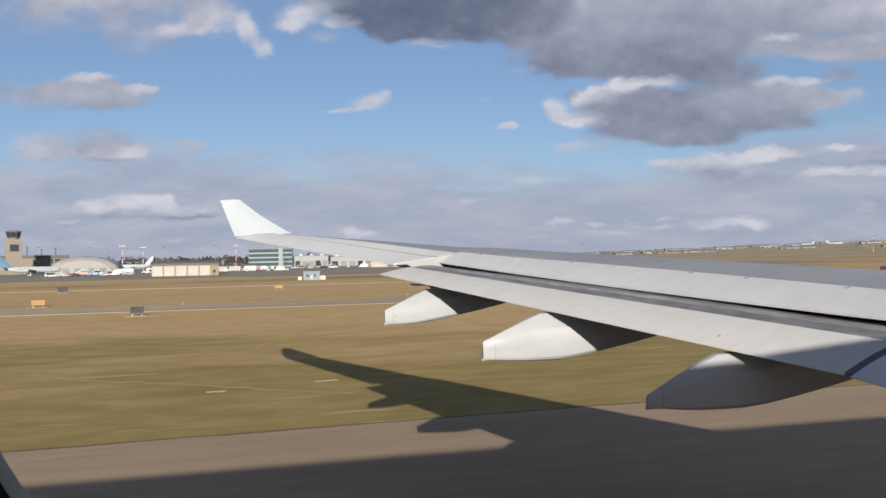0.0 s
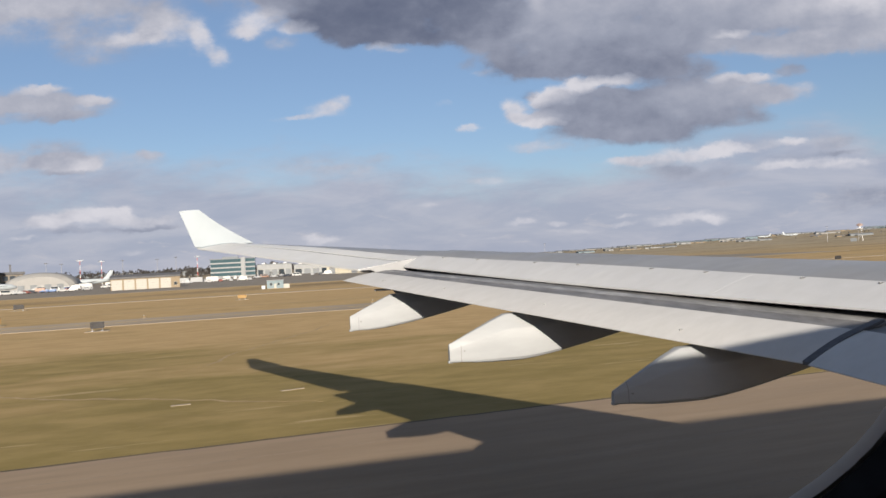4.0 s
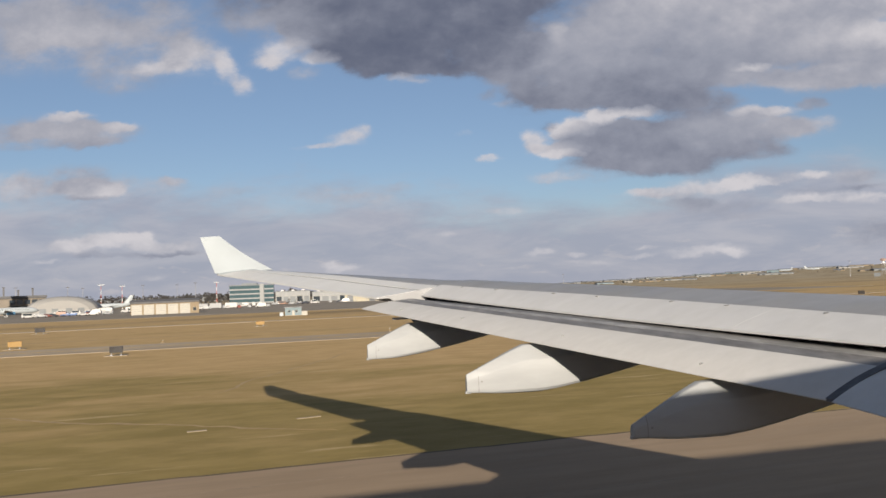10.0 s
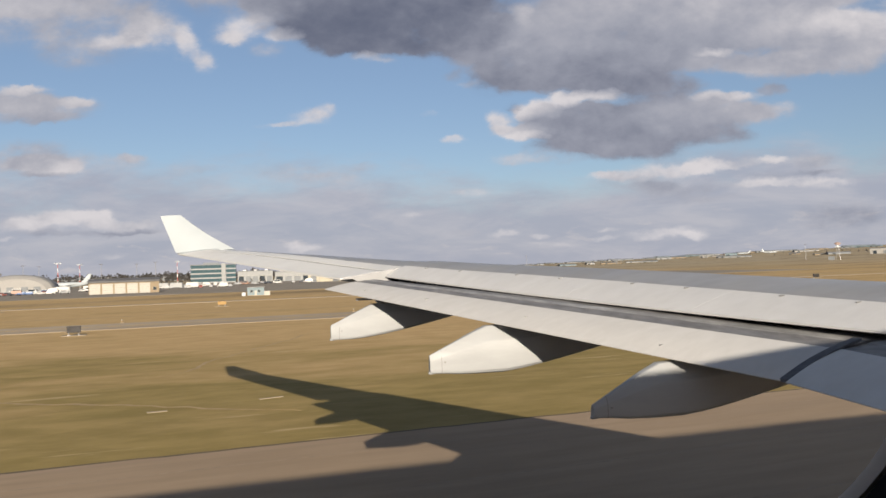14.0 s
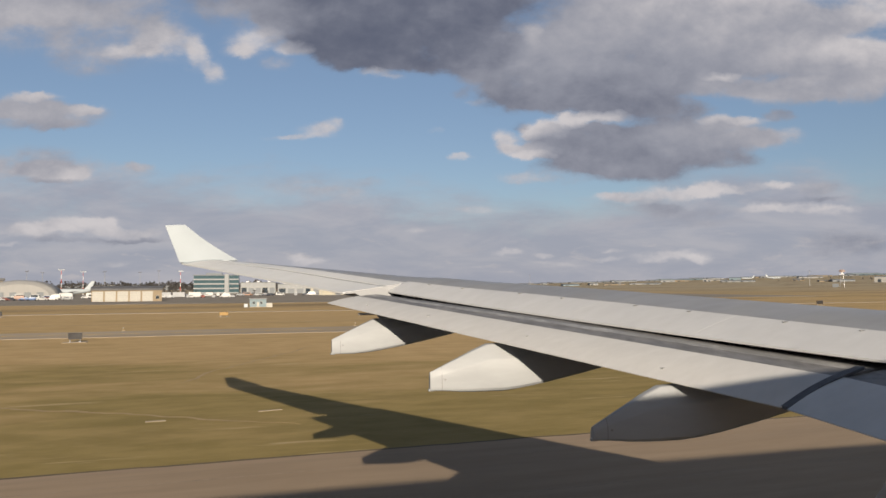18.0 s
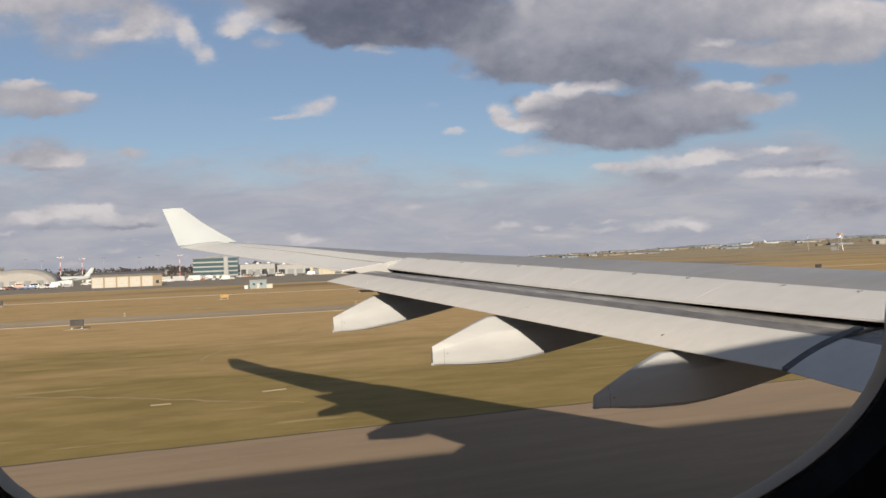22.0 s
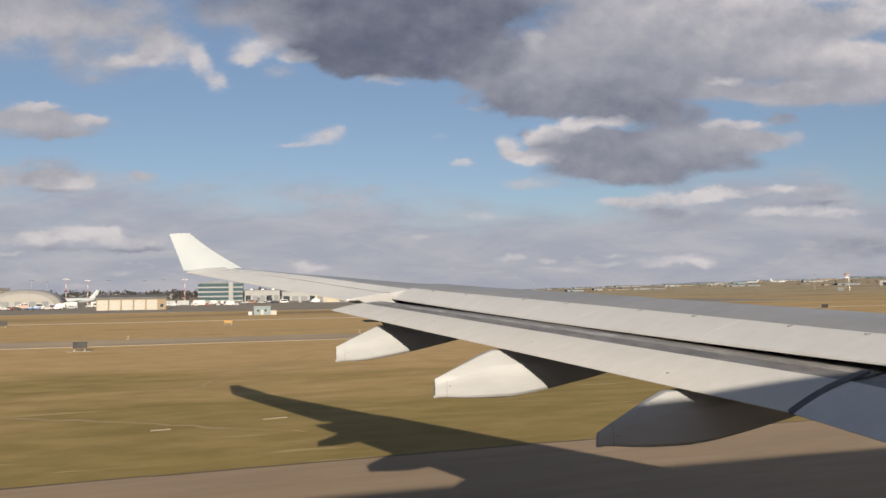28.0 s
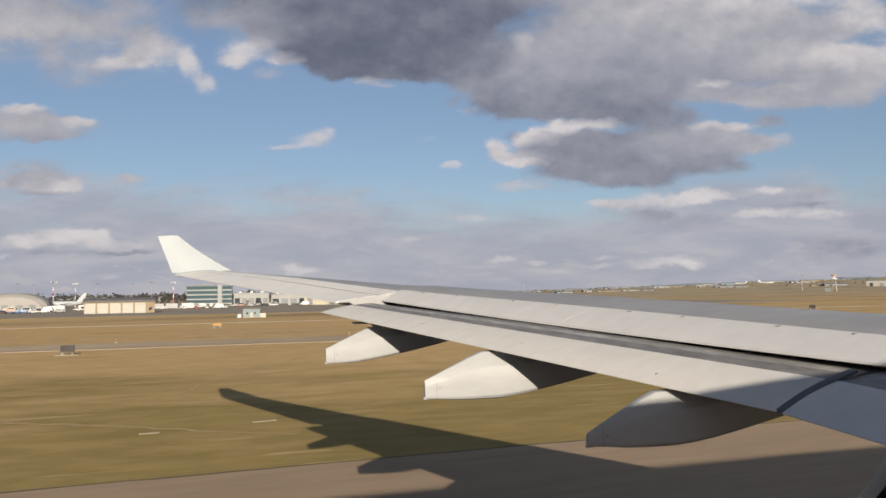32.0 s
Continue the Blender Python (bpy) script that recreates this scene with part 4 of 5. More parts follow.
def ground_pad(x, y, w, d, turn, label="pale concrete slab flush with the grass"):
    bm = box(-w / 2, -d / 2, -0.08, w / 2, d / 2, 0.025, 0.015)
    ob = new("concrete_slab", finish(bm, "concrete_slab", pad_mat))
    ob.matrix_world = pose(x, y, 0, 0, 0, turn)
    return tagged(ob, label, "slab", "concrete slabs")


ground_pad(-1.3, 35.3, 0.8, 0.26, 4)
ground_pad(3.5, 36.6, 1.1, 0.2, 12)
ground_pad(27.0, 60.0, 2.6, 0.9, 10)


def worn_track(x0, y0, x1, y1, w, label):
    """A worn, pale line of bare soil across the grass."""
    bm = bmesh.new()
    n = 60
    a, b = Vector((x0, y0, 0)), Vector((x1, y1, 0))
    side = Vector((-(b - a).y, (b - a).x, 0)).normalized()
    rows = []
    for i in range(n + 1):
        k = i / n
        p = a.lerp(b, k) + side * (1.1 * noise.noise((k * 5, x0, 0)) + 0.3 * noise.noise((k * 23, x0, 2)))
        ww = w * (0.55 + 0.7 * abs(noise.noise((k * 11, y0, 5)))) * min(1, 6 * k, 6 * (1 - k) + 0.05)
        rows.append([bm.verts.new(p + side * ww + Vector((0, 0, 0.012))), bm.verts.new(p + Vector((0, 0, 0.022))), bm.verts.new(p - side * ww + Vector((0, 0, 0.012)))])
    for r, s in zip(rows, rows[1:]):
        for i in range(2):
            bm.faces.new((r[i], r[i + 1], s[i + 1], s[i]))
    return tagged(new("track", finish(bm, "track", soil_mat)), label, "track", kind="structure")


soil_mat = material("bare_soil", (0.36, 0.262, 0.135), 0.95, grain=0.2, grain_scale=1.5, stain=0.3, stain_scale=0.4)
worn_track(-2, 47, 12, 76, 0.16, "pale worn line of bare soil across the grass")
worn_track(-18.0, 48.9, 4.3, 32.5, 0.2, "pale worn footpath of bare soil beside the runway")
worn_track(-90, 128, 210, 121, 0.9, "pale strip of bare soil in dry grass")
worn_track(-120, 214, 260, 206, 1.6, "pale strip of bare soil far out in the field")
worn_track(60, 300, 420, 330, 3.0, "pale strip of bare soil before the low rise")
worn_track(100, 170, 330, 250, 2.0, "pale strip of bare soil beyond the wing")

for y, w in ((101.0, 0.12),):
    bm = bmesh.new()
    box(-300, y - w, 0.03, 500, y + w, 0.066, bm=bm)
    part("line", bm, edge_paint, taxiway, "faded yellow centre line")

# ---- buildings ----
def windows_row(parent, xs, z0, z1, y, w, mat, frame_mat, name="window"):
    for x in xs:
        f = part(name, box(x - w / 2 - 0.06, y - 0.05, z0 - 0.06, x + w / 2 + 0.06, y + 0.1, z1 + 0.06), frame_mat, parent)
        part("pane", box(x - w / 2, y - 0.09, z0, x + w / 2, y - 0.054, z1), mat, f)


def office_building(m):
    """Four storeys of blue-green glass between pale floor bands, with a stair tower and a roof edge."""
    ob = thing("office_building", m, "four-storey office block of blue-green glass with pale floor bands", "building")
    w, d = 34.0, 18.0
    for i in range(4):
        z = 0.5 + i * 3.5
        storey = part("storey", box(-w / 2 + 0.3, 0.3, z, w / 2 - 0.3, d, z + 3.5), dark_glass, ob)
        part("floor_band", box(-w / 2, 0, z - 0.5, w / 2, d + 0.2, z + 0.55, 0.05), pale_wall, ob, "pale floor band")
        for j in range(17):
            x = -w / 2 + 1.2 + j * 2.0
            part("pane", box(x - 0.92, 0.18, z + 0.55, x + 0.92, 0.29, z + 3.0), office_glass, storey)
    part("roof", box(-w / 2 - 0.3, -0.3, 14.0, w / 2 + 0.3, d + 0.3, 14.7, 0.08), grey_wall, ob, "flat grey roof")
    part("stair_tower", box(6.4, -1.2, 0, 9.4, 3.0, 15.2, 0.1), pale_wall, ob, "pale stair tower")
    part("plant_room", box(-8, 5, 14.7, 4, 13, 16.0, 0.05), grey_wall, ob)
    return ob


office_building(pose(*polar(1.75, 640), 0, 0, -6))


def pale_hall(m, w, d, h, doors, label):
    ob = thing("hangar_hall", m, label, "building")
    part("wall", box(-w / 2, 0, 0, w / 2, d, h, 0.05), pale_wall, ob)
    part("roof", box(-w / 2 - 0.4, -0.4, h, w / 2 + 0.4, d + 0.4, h + 0.45, 0.06), grey_wall, ob, "grey flat roof")
    n = int(w / 3.0)
    for i in range(n):
        x = -w / 2 + (i + 0.5) * w / n
        part("cladding_panel", box(x - w / n / 2 + 0.05, -0.10, h * 0.62, x + w / n / 2 - 0.05, -0.004, h - 0.25, 0.02), pale_wall, ob)
    for i in range(doors):
        x = -w / 2 + (i + 0.5) * w / doors
        door = part("door", box(x - w / doors * 0.36, -0.08, 0.05, x + w / doors * 0.36, -0.004, h * 0.55), grey_wall if i % 3 else dark_glass, ob)
        part("lintel", box(x - w / doors * 0.38, -0.14, h * 0.55, x + w / doors * 0.38, -0.002, h * 0.58), white_door, door)
    for i in range(3):
        x = -w / 2 + (i + 0.6) * w / 3.2
        part("roof_unit", box(x - 1.2, d * 0.3, h + 0.45, x + 1.2, d * 0.5, h + 1.3, 0.05), steel, ob)
    return ob


pale_hall(pose(*polar(4.6, 620), 0, 0, -6), 26, 22, 8.2, 5, "pale metal-clad hall with a high front and grey doors")
pale_hall(pose(*polar(7.2, 600), 0, 0, -6), 26, 20, 6.8, 4, "pale hall with wide grey doors beside the offices")


def beige_hangar(m, w, doors, label):
    ob = thing("hangar", m, label, "building")
    d, h = 16.0, 5.0
    part("wall", box(-w / 2, 0, 0, w / 2, d, h, 0.04), beige_wall, ob)
    part("roof", loft([[Vector((-w / 2 - 0.4, -0.5, h)), Vector((-w / 2 - 0.4, d / 2, h + 0.9)), Vector((-w / 2 - 0.4, d + 0.5, h)), Vector((-w / 2 - 0.4, d / 2, h + 0.6))], [Vector((w / 2 + 0.4, -0.5, h)), Vector((w / 2 + 0.4, d / 2, h + 0.9)), Vector((w / 2 + 0.4, d + 0.5, h)), Vector((w / 2 + 0.4, d / 2, h + 0.6))]]), dark_roof, ob, "dark shallow roof")
    part("fascia", box(-w / 2 - 0.2, -0.35, h - 0.7, w / 2 + 0.2, -0.01, h + 0.05, 0.03), dark_roof, ob, "dark fascia")
    pitch = (w - 3.0) / doors
    for i in range(doors):
        x = -w / 2 + pitch * (i + 0.5)
        door = part("door", box(x - pitch * 0.43, -0.10, 0.06, x + pitch * 0.43, -0.006, 3.9, 0.02), white_door, ob, "white roller door")
        for k in range(4):
            part("rib", box(x - pitch * 0.42, -0.13, 0.9 * k + 0.5, x + pitch * 0.42, -0.102, 0.9 * k + 0.56), grey_wall, door)
    windows_row(ob, (w / 2 - 1.6,), 1.0, 2.2, -0.01, 1.2, dark_glass, white_door)
    return ob


beige_hangar(pose(*polar(-4.0, 325), 0, 0, 2), 25, 5, "low beige hangar with white roller doors and a dark roof")


def dome_hangar(m):
    """Fabric hangar: ribbed barrel vault with rounded ends and small doors."""
    ob = thing("dome_hangar", m, "white fabric dome hangar with a ribbed barrel roof", "building")
    half, h, length = 19.0, 9.5, 46.0
    rings = []
    for i in range(25):
        k = i / 24
        y = length * k
        shrink = math.sqrt(max(0.02, 1 - ((0.14 - k) / 0.14) ** 2)) if k < 0.14 else (math.sqrt(max(0.02, 1 - ((k - 0.86) / 0.14) ** 2)) if k > 0.86 else 1)
        shrink = 0.72 + 0.28 * shrink
        puffed = 1 + 0.012 * (i % 2)
        rings.append([Vector((half * shrink * puffed * math.cos(a), y, h * shrink * puffed * math.sin(a) ** 0.85)) for a in frange(0.0, math.pi, 19)])
    bm = loft(rings)
    soften(part("canopy", bm, fabric_white, ob, "white stretched fabric"), 30)
    part("base_wall", box(-half - 0.2, -0.2, 0, half + 0.2, 0.2, 0.9), pale_wall, ob)
    for x in (-9, -3, 4, 10):
        part("door", box(x - 1.6, -0.35, 0.02, x + 1.6, -0.21, 3.0, 0.03), grey_wall, ob)
    for a in frange(0.35, math.pi - 0.35, 7):
        part("rib", tube((half * 0.73 * math.cos(a), -0.05, h * 0.72 * math.sin(a) ** 0.85), (half * 0.985 * math.cos(a), 7, h * 0.985 * math.sin(a) ** 0.85), 0.10, 0.10, 6), fabric_white, ob)
    return ob


dome_hangar(pose(*polar(-10.4, 480), 0, 0, 5))


def control_tower(m):
    ob = thing("control_tower", m, "beige concrete control tower with a dark glazed cab", "tower")
    part("block", box(-9, 0, 0, 9, 14, 9.0, 0.08), tower_wall, ob, "beige lower block")
    part("shaft", box(-4.5, 2, 9.0, 4.0, 10, 20.5, 0.1), tower_wall, ob)
    recess = part("recess", box(-2.2, 1.85, 13.5, 2.4, 1.99, 17.5, 0.05), dark_glass, ob, "dark recessed opening")
    part("sill", box(-2.4, 1.7, 13.2, 2.6, 1.98, 13.48), tower_wall, recess)
    ring = lambda r, z: [Vector((-0.2 + r * math.cos(2 * math.pi * (i + 0.5) / 8), 6 + r * math.sin(2 * math.pi * (i + 0.5) / 8), z)) for i in range(8)]
    part("collar", loft([ring(3.0, 20.5), ring(3.6, 21.6)]), tower_wall, ob)
    cab = part("cab", loft([ring(3.5, 21.6), ring(4.3, 24.6)]), dark_glass, ob, "dark glazed cab")
    part("cab_roof", loft([ring(4.6, 24.6), ring(4.5, 25.3), ring(2.0, 25.7)]), dark_roof, ob)
    for i in range(8):
        a = 2 * math.pi * (i + 0.5) / 8
        part("mullion", tube((-0.2 + 3.55 * math.cos(a), 6 + 3.55 * math.sin(a), 21.6), (-0.2 + 4.36 * math.cos(a), 6 + 4.36 * math.sin(a), 24.6), 0.12, 0.12, 6), dark_roof, cab)
    part("antenna", tube((0.5, 6, 25.6), (0.5, 6, 29.5), 0.08, 0.04, 6), steel, ob)
    return ob


control_tower(pose(*polar(-14.4, 520), 0, 0, 14))


def terminal(m, w, label, h=8.0, stacks=5):
    """Long terminal wing: dark roof, glazed upper storey, pale base, chimneys on the roof."""
    ob = thing("terminal_building", m, label, "building")
    part("base", box(-w / 2, 0, 0, w / 2, 24, h * 0.45, 0.05), grey_wall, ob)
    upper = part("upper_storey", box(-w / 2, -1.2, h * 0.45, w / 2, 24, h * 0.86, 0.05), tower_wall, ob)
    n = int(w / 4)
    for i in range(n):
        x = -w / 2 + (i + 0.5) * w / n
        part("pane", box(x - 1.6, -1.28, h * 0.53, x + 1.6, -1.204, h * 0.78), dark_glass, upper)
    part("roof", box(-w / 2 - 0.8, -2.0, h * 0.86, w / 2 + 0.8, 25, h, 0.06), dark_roof, ob, "dark flat roof")
    for i in range(stacks):
        x = -w / 2 + (i + 0.7) * w / (stacks + 0.6)
        stack = part("chimney", box(x - 0.5, 6, h, x + 0.5, 7, h + 3.4 + (i % 3), 0.04), dark_roof, ob)
        part("cowl", box(x - 0.75, 5.75, h + 3.4 + (i % 3), x + 0.75, 7.25, h + 3.9 + (i % 3), 0.05), dark_roof, stack)
    return ob


terminal(pose(*polar(-13.6, 570), 0, 0, 12), 46, "long brown-grey terminal wing with dark roof and chimneys", h=11.5)


def long_hangar(m, w, label):
    """Long low cargo hall: cream wall in bays, shallow dark roof, loading doors and a canopy."""
    ob = thing("cargo_hall", m, label, "building")
    h, d = 6.2, 30.0
    part("wall", box(-w / 2, 0, 0, w / 2, d, h, 0.04), cream_wall, ob)
    part("roof", box(-w / 2 - 0.5, -0.6, h, w / 2 + 0.5, d + 0.5, h + 0.5, 0.08), dark_roof, ob, "dark flat roof")
    n = int(w / 6)
    for i in range(n):
        x = -w / 2 + (i + 0.5) * w / n
        part("pilaster", box(x - w / n / 2 - 0.12, -0.16, 0, x - w / n / 2 + 0.12, -0.004, h - 0.02), pale_wall, ob)
        if i % 2 == 0:
            door = part("door", box(x - 1.7, -0.09, 0.04, x + 1.7, -0.005, 3.6), grey_wall, ob)
            part("bumper", box(x - 1.9, -0.3, 0.6, x + 1.9, -0.1, 1.0), dark_seal, door)
    part("canopy", box(-w / 2 + 2, -2.2, 4.2, w / 2 - 2, -0.165, 4.45, 0.03), pale_wall, ob, "pale loading canopy")
    return ob


cream_wall = material("cream_cladding", (0.40, 0.37, 0.29), 0.7, grain=0.04, grain_scale=0.6, stain=0.12, stain_scale=0.12, stretch=(2, 2, 0.4))
long_hangar(pose(*polar(11.0, 480), 0, 0, -9), 46, "long low cream cargo hall with a dark flat roof")


def light_mast(x, y, h=16.0):
    """Tall apron mast banded red and white, with a crown of floodlights."""
    ob = thing("light_mast", pose(x, y, hill(x, y)), "tall red and white banded apron light mast", "light mast", "apron masts")
    bands = 6
    for i in range(bands):
        r0, r1 = lerp(0.22, 0.12, i / bands), lerp(0.22, 0.12, (i + 1) / bands)
        part("band", tube((0, 0, h * i / bands), (0, 0, h * (i + 1) / bands), r0, r1, 10), mast_red if i % 2 else mast_white, ob)
    part("head_ring", box(-1.7, -0.35, h - 0.1, 1.7, 0.35, h + 0.12, 0.03), steel, ob)
    for k in range(5):
        lamp = part("floodlight", box(-1.7 + k * 0.8 - 0.0, -0.6, h + 0.12, -1.7 + k * 0.8 + 0.55, 0.1, h + 0.65, 0.05), dark_roof, ob)
        part("lens", box(-1.65 + k * 0.8, -0.63, h + 0.16, -1.7 + k * 0.8 + 0.5, -0.604, h + 0.6), white_paint, lamp)
    return ob


mast = light_mast(*polar(-8.0, 540)[:2])
for b, d in ((-6.7, 600), (-0.6, 580)):
    copy_thing(mast, pose(*polar(b, d)))


def hut(m, label):
    ob = thing("hut", m, label, "hut")
    part("wall", box(-3.6, 0, 0.2, 3.6, 5, 3.6, 0.04), blue_wall, ob)
    part("roof", box(-3.9, -0.3, 3.6, 3.9, 5.3, 3.9, 0.05), pale_wall, ob)
    part("plinth", box(-3.8, -0.1, -0.1, 3.8, 5.1, 0.2), pad_mat, ob)
    part("annex", box(3.605, 0.6, 0, 6.2, 4.2, 1.9, 0.04), white_door, ob, "white annex")
    part("tank", box(-6.0, 0.8, 0, -4.3, 2.6, 1.6, 0.15), white_paint, ob, "white tank")
    windows_row(ob, (-1.8, 1.4), 1.5, 2.5, -0.01, 1.0, dark_glass, white_door)
    part("door", box(-0.5, -0.06, 0.22, 0.5, -0.005, 2.25), white_door, ob)
    return ob


hut(pose(*polar(4.6, 215), 0, 0, -4) @ Matrix.Scale(0.6, 4), "blue-grey equipment hut with a white annex and tank")


def warehouse(m, w, d, h, mat, label, group="far warehouses"):
    ob = thing("warehouse", m, label, "building", group)
    part("wall", box(-w / 2, 0, -3, w / 2, d, h, 0.1), mat, ob)
    part("roof", loft([[Vector((s * (w / 2 + 0.5), -0.5, h)), Vector((s * (w / 2 + 0.5), d / 2, h + d * 0.07)), Vector((s * (w / 2 + 0.5), d + 0.5, h)), Vector((s * (w / 2 + 0.5), d / 2, h + d * 0.03))] for s in (-1, 1)]), grey_wall, ob)
    n = max(2, int(w / 14))
    for i in range(n):
        x = -w / 2 + (i + 0.5) * w / n
        part("door", box(x - 2.2, -0.3, 0, x + 2.2, -0.05, h * 0.6), grey_wall if i % 2 else dark_glass, ob)
    return ob


rng = random.Random(4)
for i in range(64):
    b = 19 + 31 * (i + rng.random()) / 64
    d = rng.choice((1500, 1900, 2300, 2600, 2800)) + rng.uniform(-120, 120)
    x, y, _ = polar(b, d)
    w = rng.uniform(14, 70) * (d / 1900)
    mat, word = rng.choice(((pale_wall, "pale"), (fabric_white, "white"), (beige_wall, "beige"), (grey_wall, "grey"), (pale_wall, "pale"), (blue_wall, "bluish")))
    warehouse(pose(x, y, hill(x, y), 0, 0, -b + rng.uniform(-18, 18)), w, rng.uniform(10, 24), rng.uniform(1.8, 3.4) * (d / 1900) ** 0.5, mat, f"low {word} metal warehouse on the far rise")
for i in range(20):
    b = -14 + 27 * (i + rng.random()) / 20
    d = rng.uniform(900, 1900)
    x, y, _ = polar(b, d)
    mat, word = rng.choice(((pale_wall, "pale"), (fabric_white, "white"), (grey_wall, "grey")))
    warehouse(pose(x, y, hill(x, y), 0, 0, -b + rng.uniform(-15, 15)), rng.uniform(18, 55), rng.uniform(12, 20), rng.uniform(4, 8), mat, f"low {word} building among far trees")


dish_red = material("dish_red", (0.26, 0.19, 0.165), 0.6, grain=0.05, grain_scale=1)


def radar_tower(m):
    ob = thing("radar_tower", m, "lattice radar tower with a reddish dish over a low hut", "tower")
    for sx in (-2.2, 2.2):
        for sy in (-2.2, 2.2):
            part("leg", tube((sx, sy, -1), (sx * 0.5, sy * 0.5, 13), 0.22, 0.16, 6), steel, ob)
    for z in (3, 6.5, 10):
        k = 2.2 - 1.1 * z / 13
        for a, b in (((-k, -k, z), (k, -k, z + 3)), ((k, -k, z), (-k, -k, z + 3)), ((-k, k, z), (-k, -k, z)), ((k, k, z), (k, -k, z))):
            part("brace", tube(a, b, 0.09, 0.09, 5), steel, ob)
    part("platform", box(-2.6, -2.6, 12.8, 2.6, 2.6, 13.3, 0.05), mast_white, ob)
    part("turntable", tube((0, 0, 13.3), (0, 0, 15.0), 0.8, 0.6, 12), mast_white, ob)
    part("dish", loft([[Vector((3.0 * math.cos(t) * s, -0.6 + 0.9 * s * s * (math.cos(t) ** 2), 16.4 + 1.4 * math.sin(t) * s)) for t in frange(0, 2 * math.pi * 23 / 24, 24)] for s in (0.15, 0.5, 0.8, 1.0)]), dish_red, ob, "pale reddish radar dish")
    part("hut", box(-9, -3, -1, -3.2, 3, 3.6, 0.05), grey_wall, ob, "grey hut")
    return ob


def on_land(b, d, turn=0.0):
    x, y, _ = polar(b, d)
    return pose(x, y, hill(x, y), 0, 0, -b + turn)


radar_tower(on_land(44.5, 900))


def parked_plane(m, tail_mat, scale, label):
    """Parked twin-jet: tapered body, swept wings and tail, engines under the wings, gear."""
    ob = thing("parked_airplane", m @ Matrix.Scale(scale, 4), label, "airplane", "parked airplanes")
    body = []
    for x, r, z in ((-17, 0.25, 4.6), (-14, 0.9, 4.3), (-10, 1.6, 4.0), (-5, 1.95, 3.8), (8, 1.95, 3.8), (13, 1.75, 3.75), (15.5, 1.1, 3.55), (16.8, 0.3, 3.4)):
        body.append([Vector((x, r * math.cos(2 * math.pi * j / 16), z + r * math.sin(2 * math.pi * j / 16))) for j in range(16)])
    soften(part("body", loft(body), white_paint, ob), 60)
    for s in (-1, 1):
        part("wing", loft([[Vector((x + dx, s * y, z + dz)) for dx, dz in ((0, 0), (c * 0.6, 0.16 * c * 0.4), (c, 0), (c * 0.5, -0.1)) ] for y, x, c, z in ((1.5, -3, 6.5, 3.0), (6, -3.5, 4.2, 3.4), (16, -5.5, 1.6, 4.2))]), wing_paint, ob)
        part("tailplane", loft([[Vector((x + dx, s * y, 4.9 + 0.08 * y + dz)) for dx, dz in ((0, 0), (c * 0.6, 0.12), (c, 0), (c * 0.5, -0.08))] for y, x, c in ((0.4, -16.5, 3.4), (5.8, -17.8, 1.4))]), wing_paint, ob)
        nac = part("engine", loft([[Vector((x, s * 5.2 + r * math.cos(2 * math.pi * j / 12), 2.2 + r * math.sin(2 * math.pi * j / 12))) for j in range(12)] for x, r in ((-2.0, 0.6), (-0.5, 0.95), (1.6, 1.05), (2.4, 0.9))]), tail_mat, ob)
        part("intake", tube((2.41, s * 5.2, 2.2), (2.44, s * 5.2, 2.2), 0.8, 0.8, 12), dark_seal, nac)
        part("gear", tube((-1.5, s * 2.6, 0.05), (-1.5, s * 2.6, 3.2), 0.42, 0.14, 10), steel, ob)
    part("nose_gear", tube((12.5, 0, 0.05), (12.5, 0, 2.4), 0.35, 0.12, 10), steel, ob)
    part("fin", loft([[Vector((x + dx, dy, z)) for dx, dy in ((0, 0), (c * 0.5, 0.16), (c, 0), (c * 0.5, -0.16))] for z, x, c in ((5.0, -16.3, 5.6), (11.5, -18.6, 2.4))]), tail_mat, ob, "tail fin")
    for k in range(14):
        for s in (-1, 1):
            if s < 0:
                part("window", box(-8 + k * 1.4, -1.965, 4.15, -7.55 + k * 1.4, -1.86, 4.6), dark_glass, ob)
    part("windscreen", box(15.0, -0.8, 4.05, 15.7, 0.8, 4.5, 0.1), dark_glass, ob)
    return ob


blue_tail = material("blue_tail", (0.10, 0.22, 0.36), 0.4, grain=0.03, grain_scale=1)
parked_plane(on_land(9.3, 640, 8), blue_tail, 0.85, "white parked jet with a blue tail on the apron")
parked_plane(on_land(-13.4, 440, 12), blue_tail, 0.8, "white parked jet with a blue tail before the terminal")
parked_plane(on_land(-7.6, 520, 188), white_paint, 0.8, "all-white parked jet before the dome hangar")
parked_plane(on_land(40.4, 1900, 10), white_paint, 0.9, "all-white parked jet beyond the grass")
parked_plane(on_land(38.8, 1950, 190), white_paint, 0.8, "white parked jet beside a blue shed")
warehouse(on_land(38.0, 1800), 24, 16, 6, blue_wall, "blue-grey shed beside parked jets", "field sheds")
warehouse(on_land(36.2, 1740), 16, 10, 5, fabric_white, "small white shed beyond the grass", "field sheds")
warehouse(on_land(46.9, 1300), 26, 14, 8, fabric_white, "white shed near the radar tower", "field sheds")
warehouse(on_land(33.6, 1800), 30, 10, 4.0, pale_wall, "long low pale shed beyond the grass", "field sheds")
warehouse(on_land(30.2, 1750), 14, 8, 3.2, dark_roof, "small dark shed beyond the grass", "field sheds")


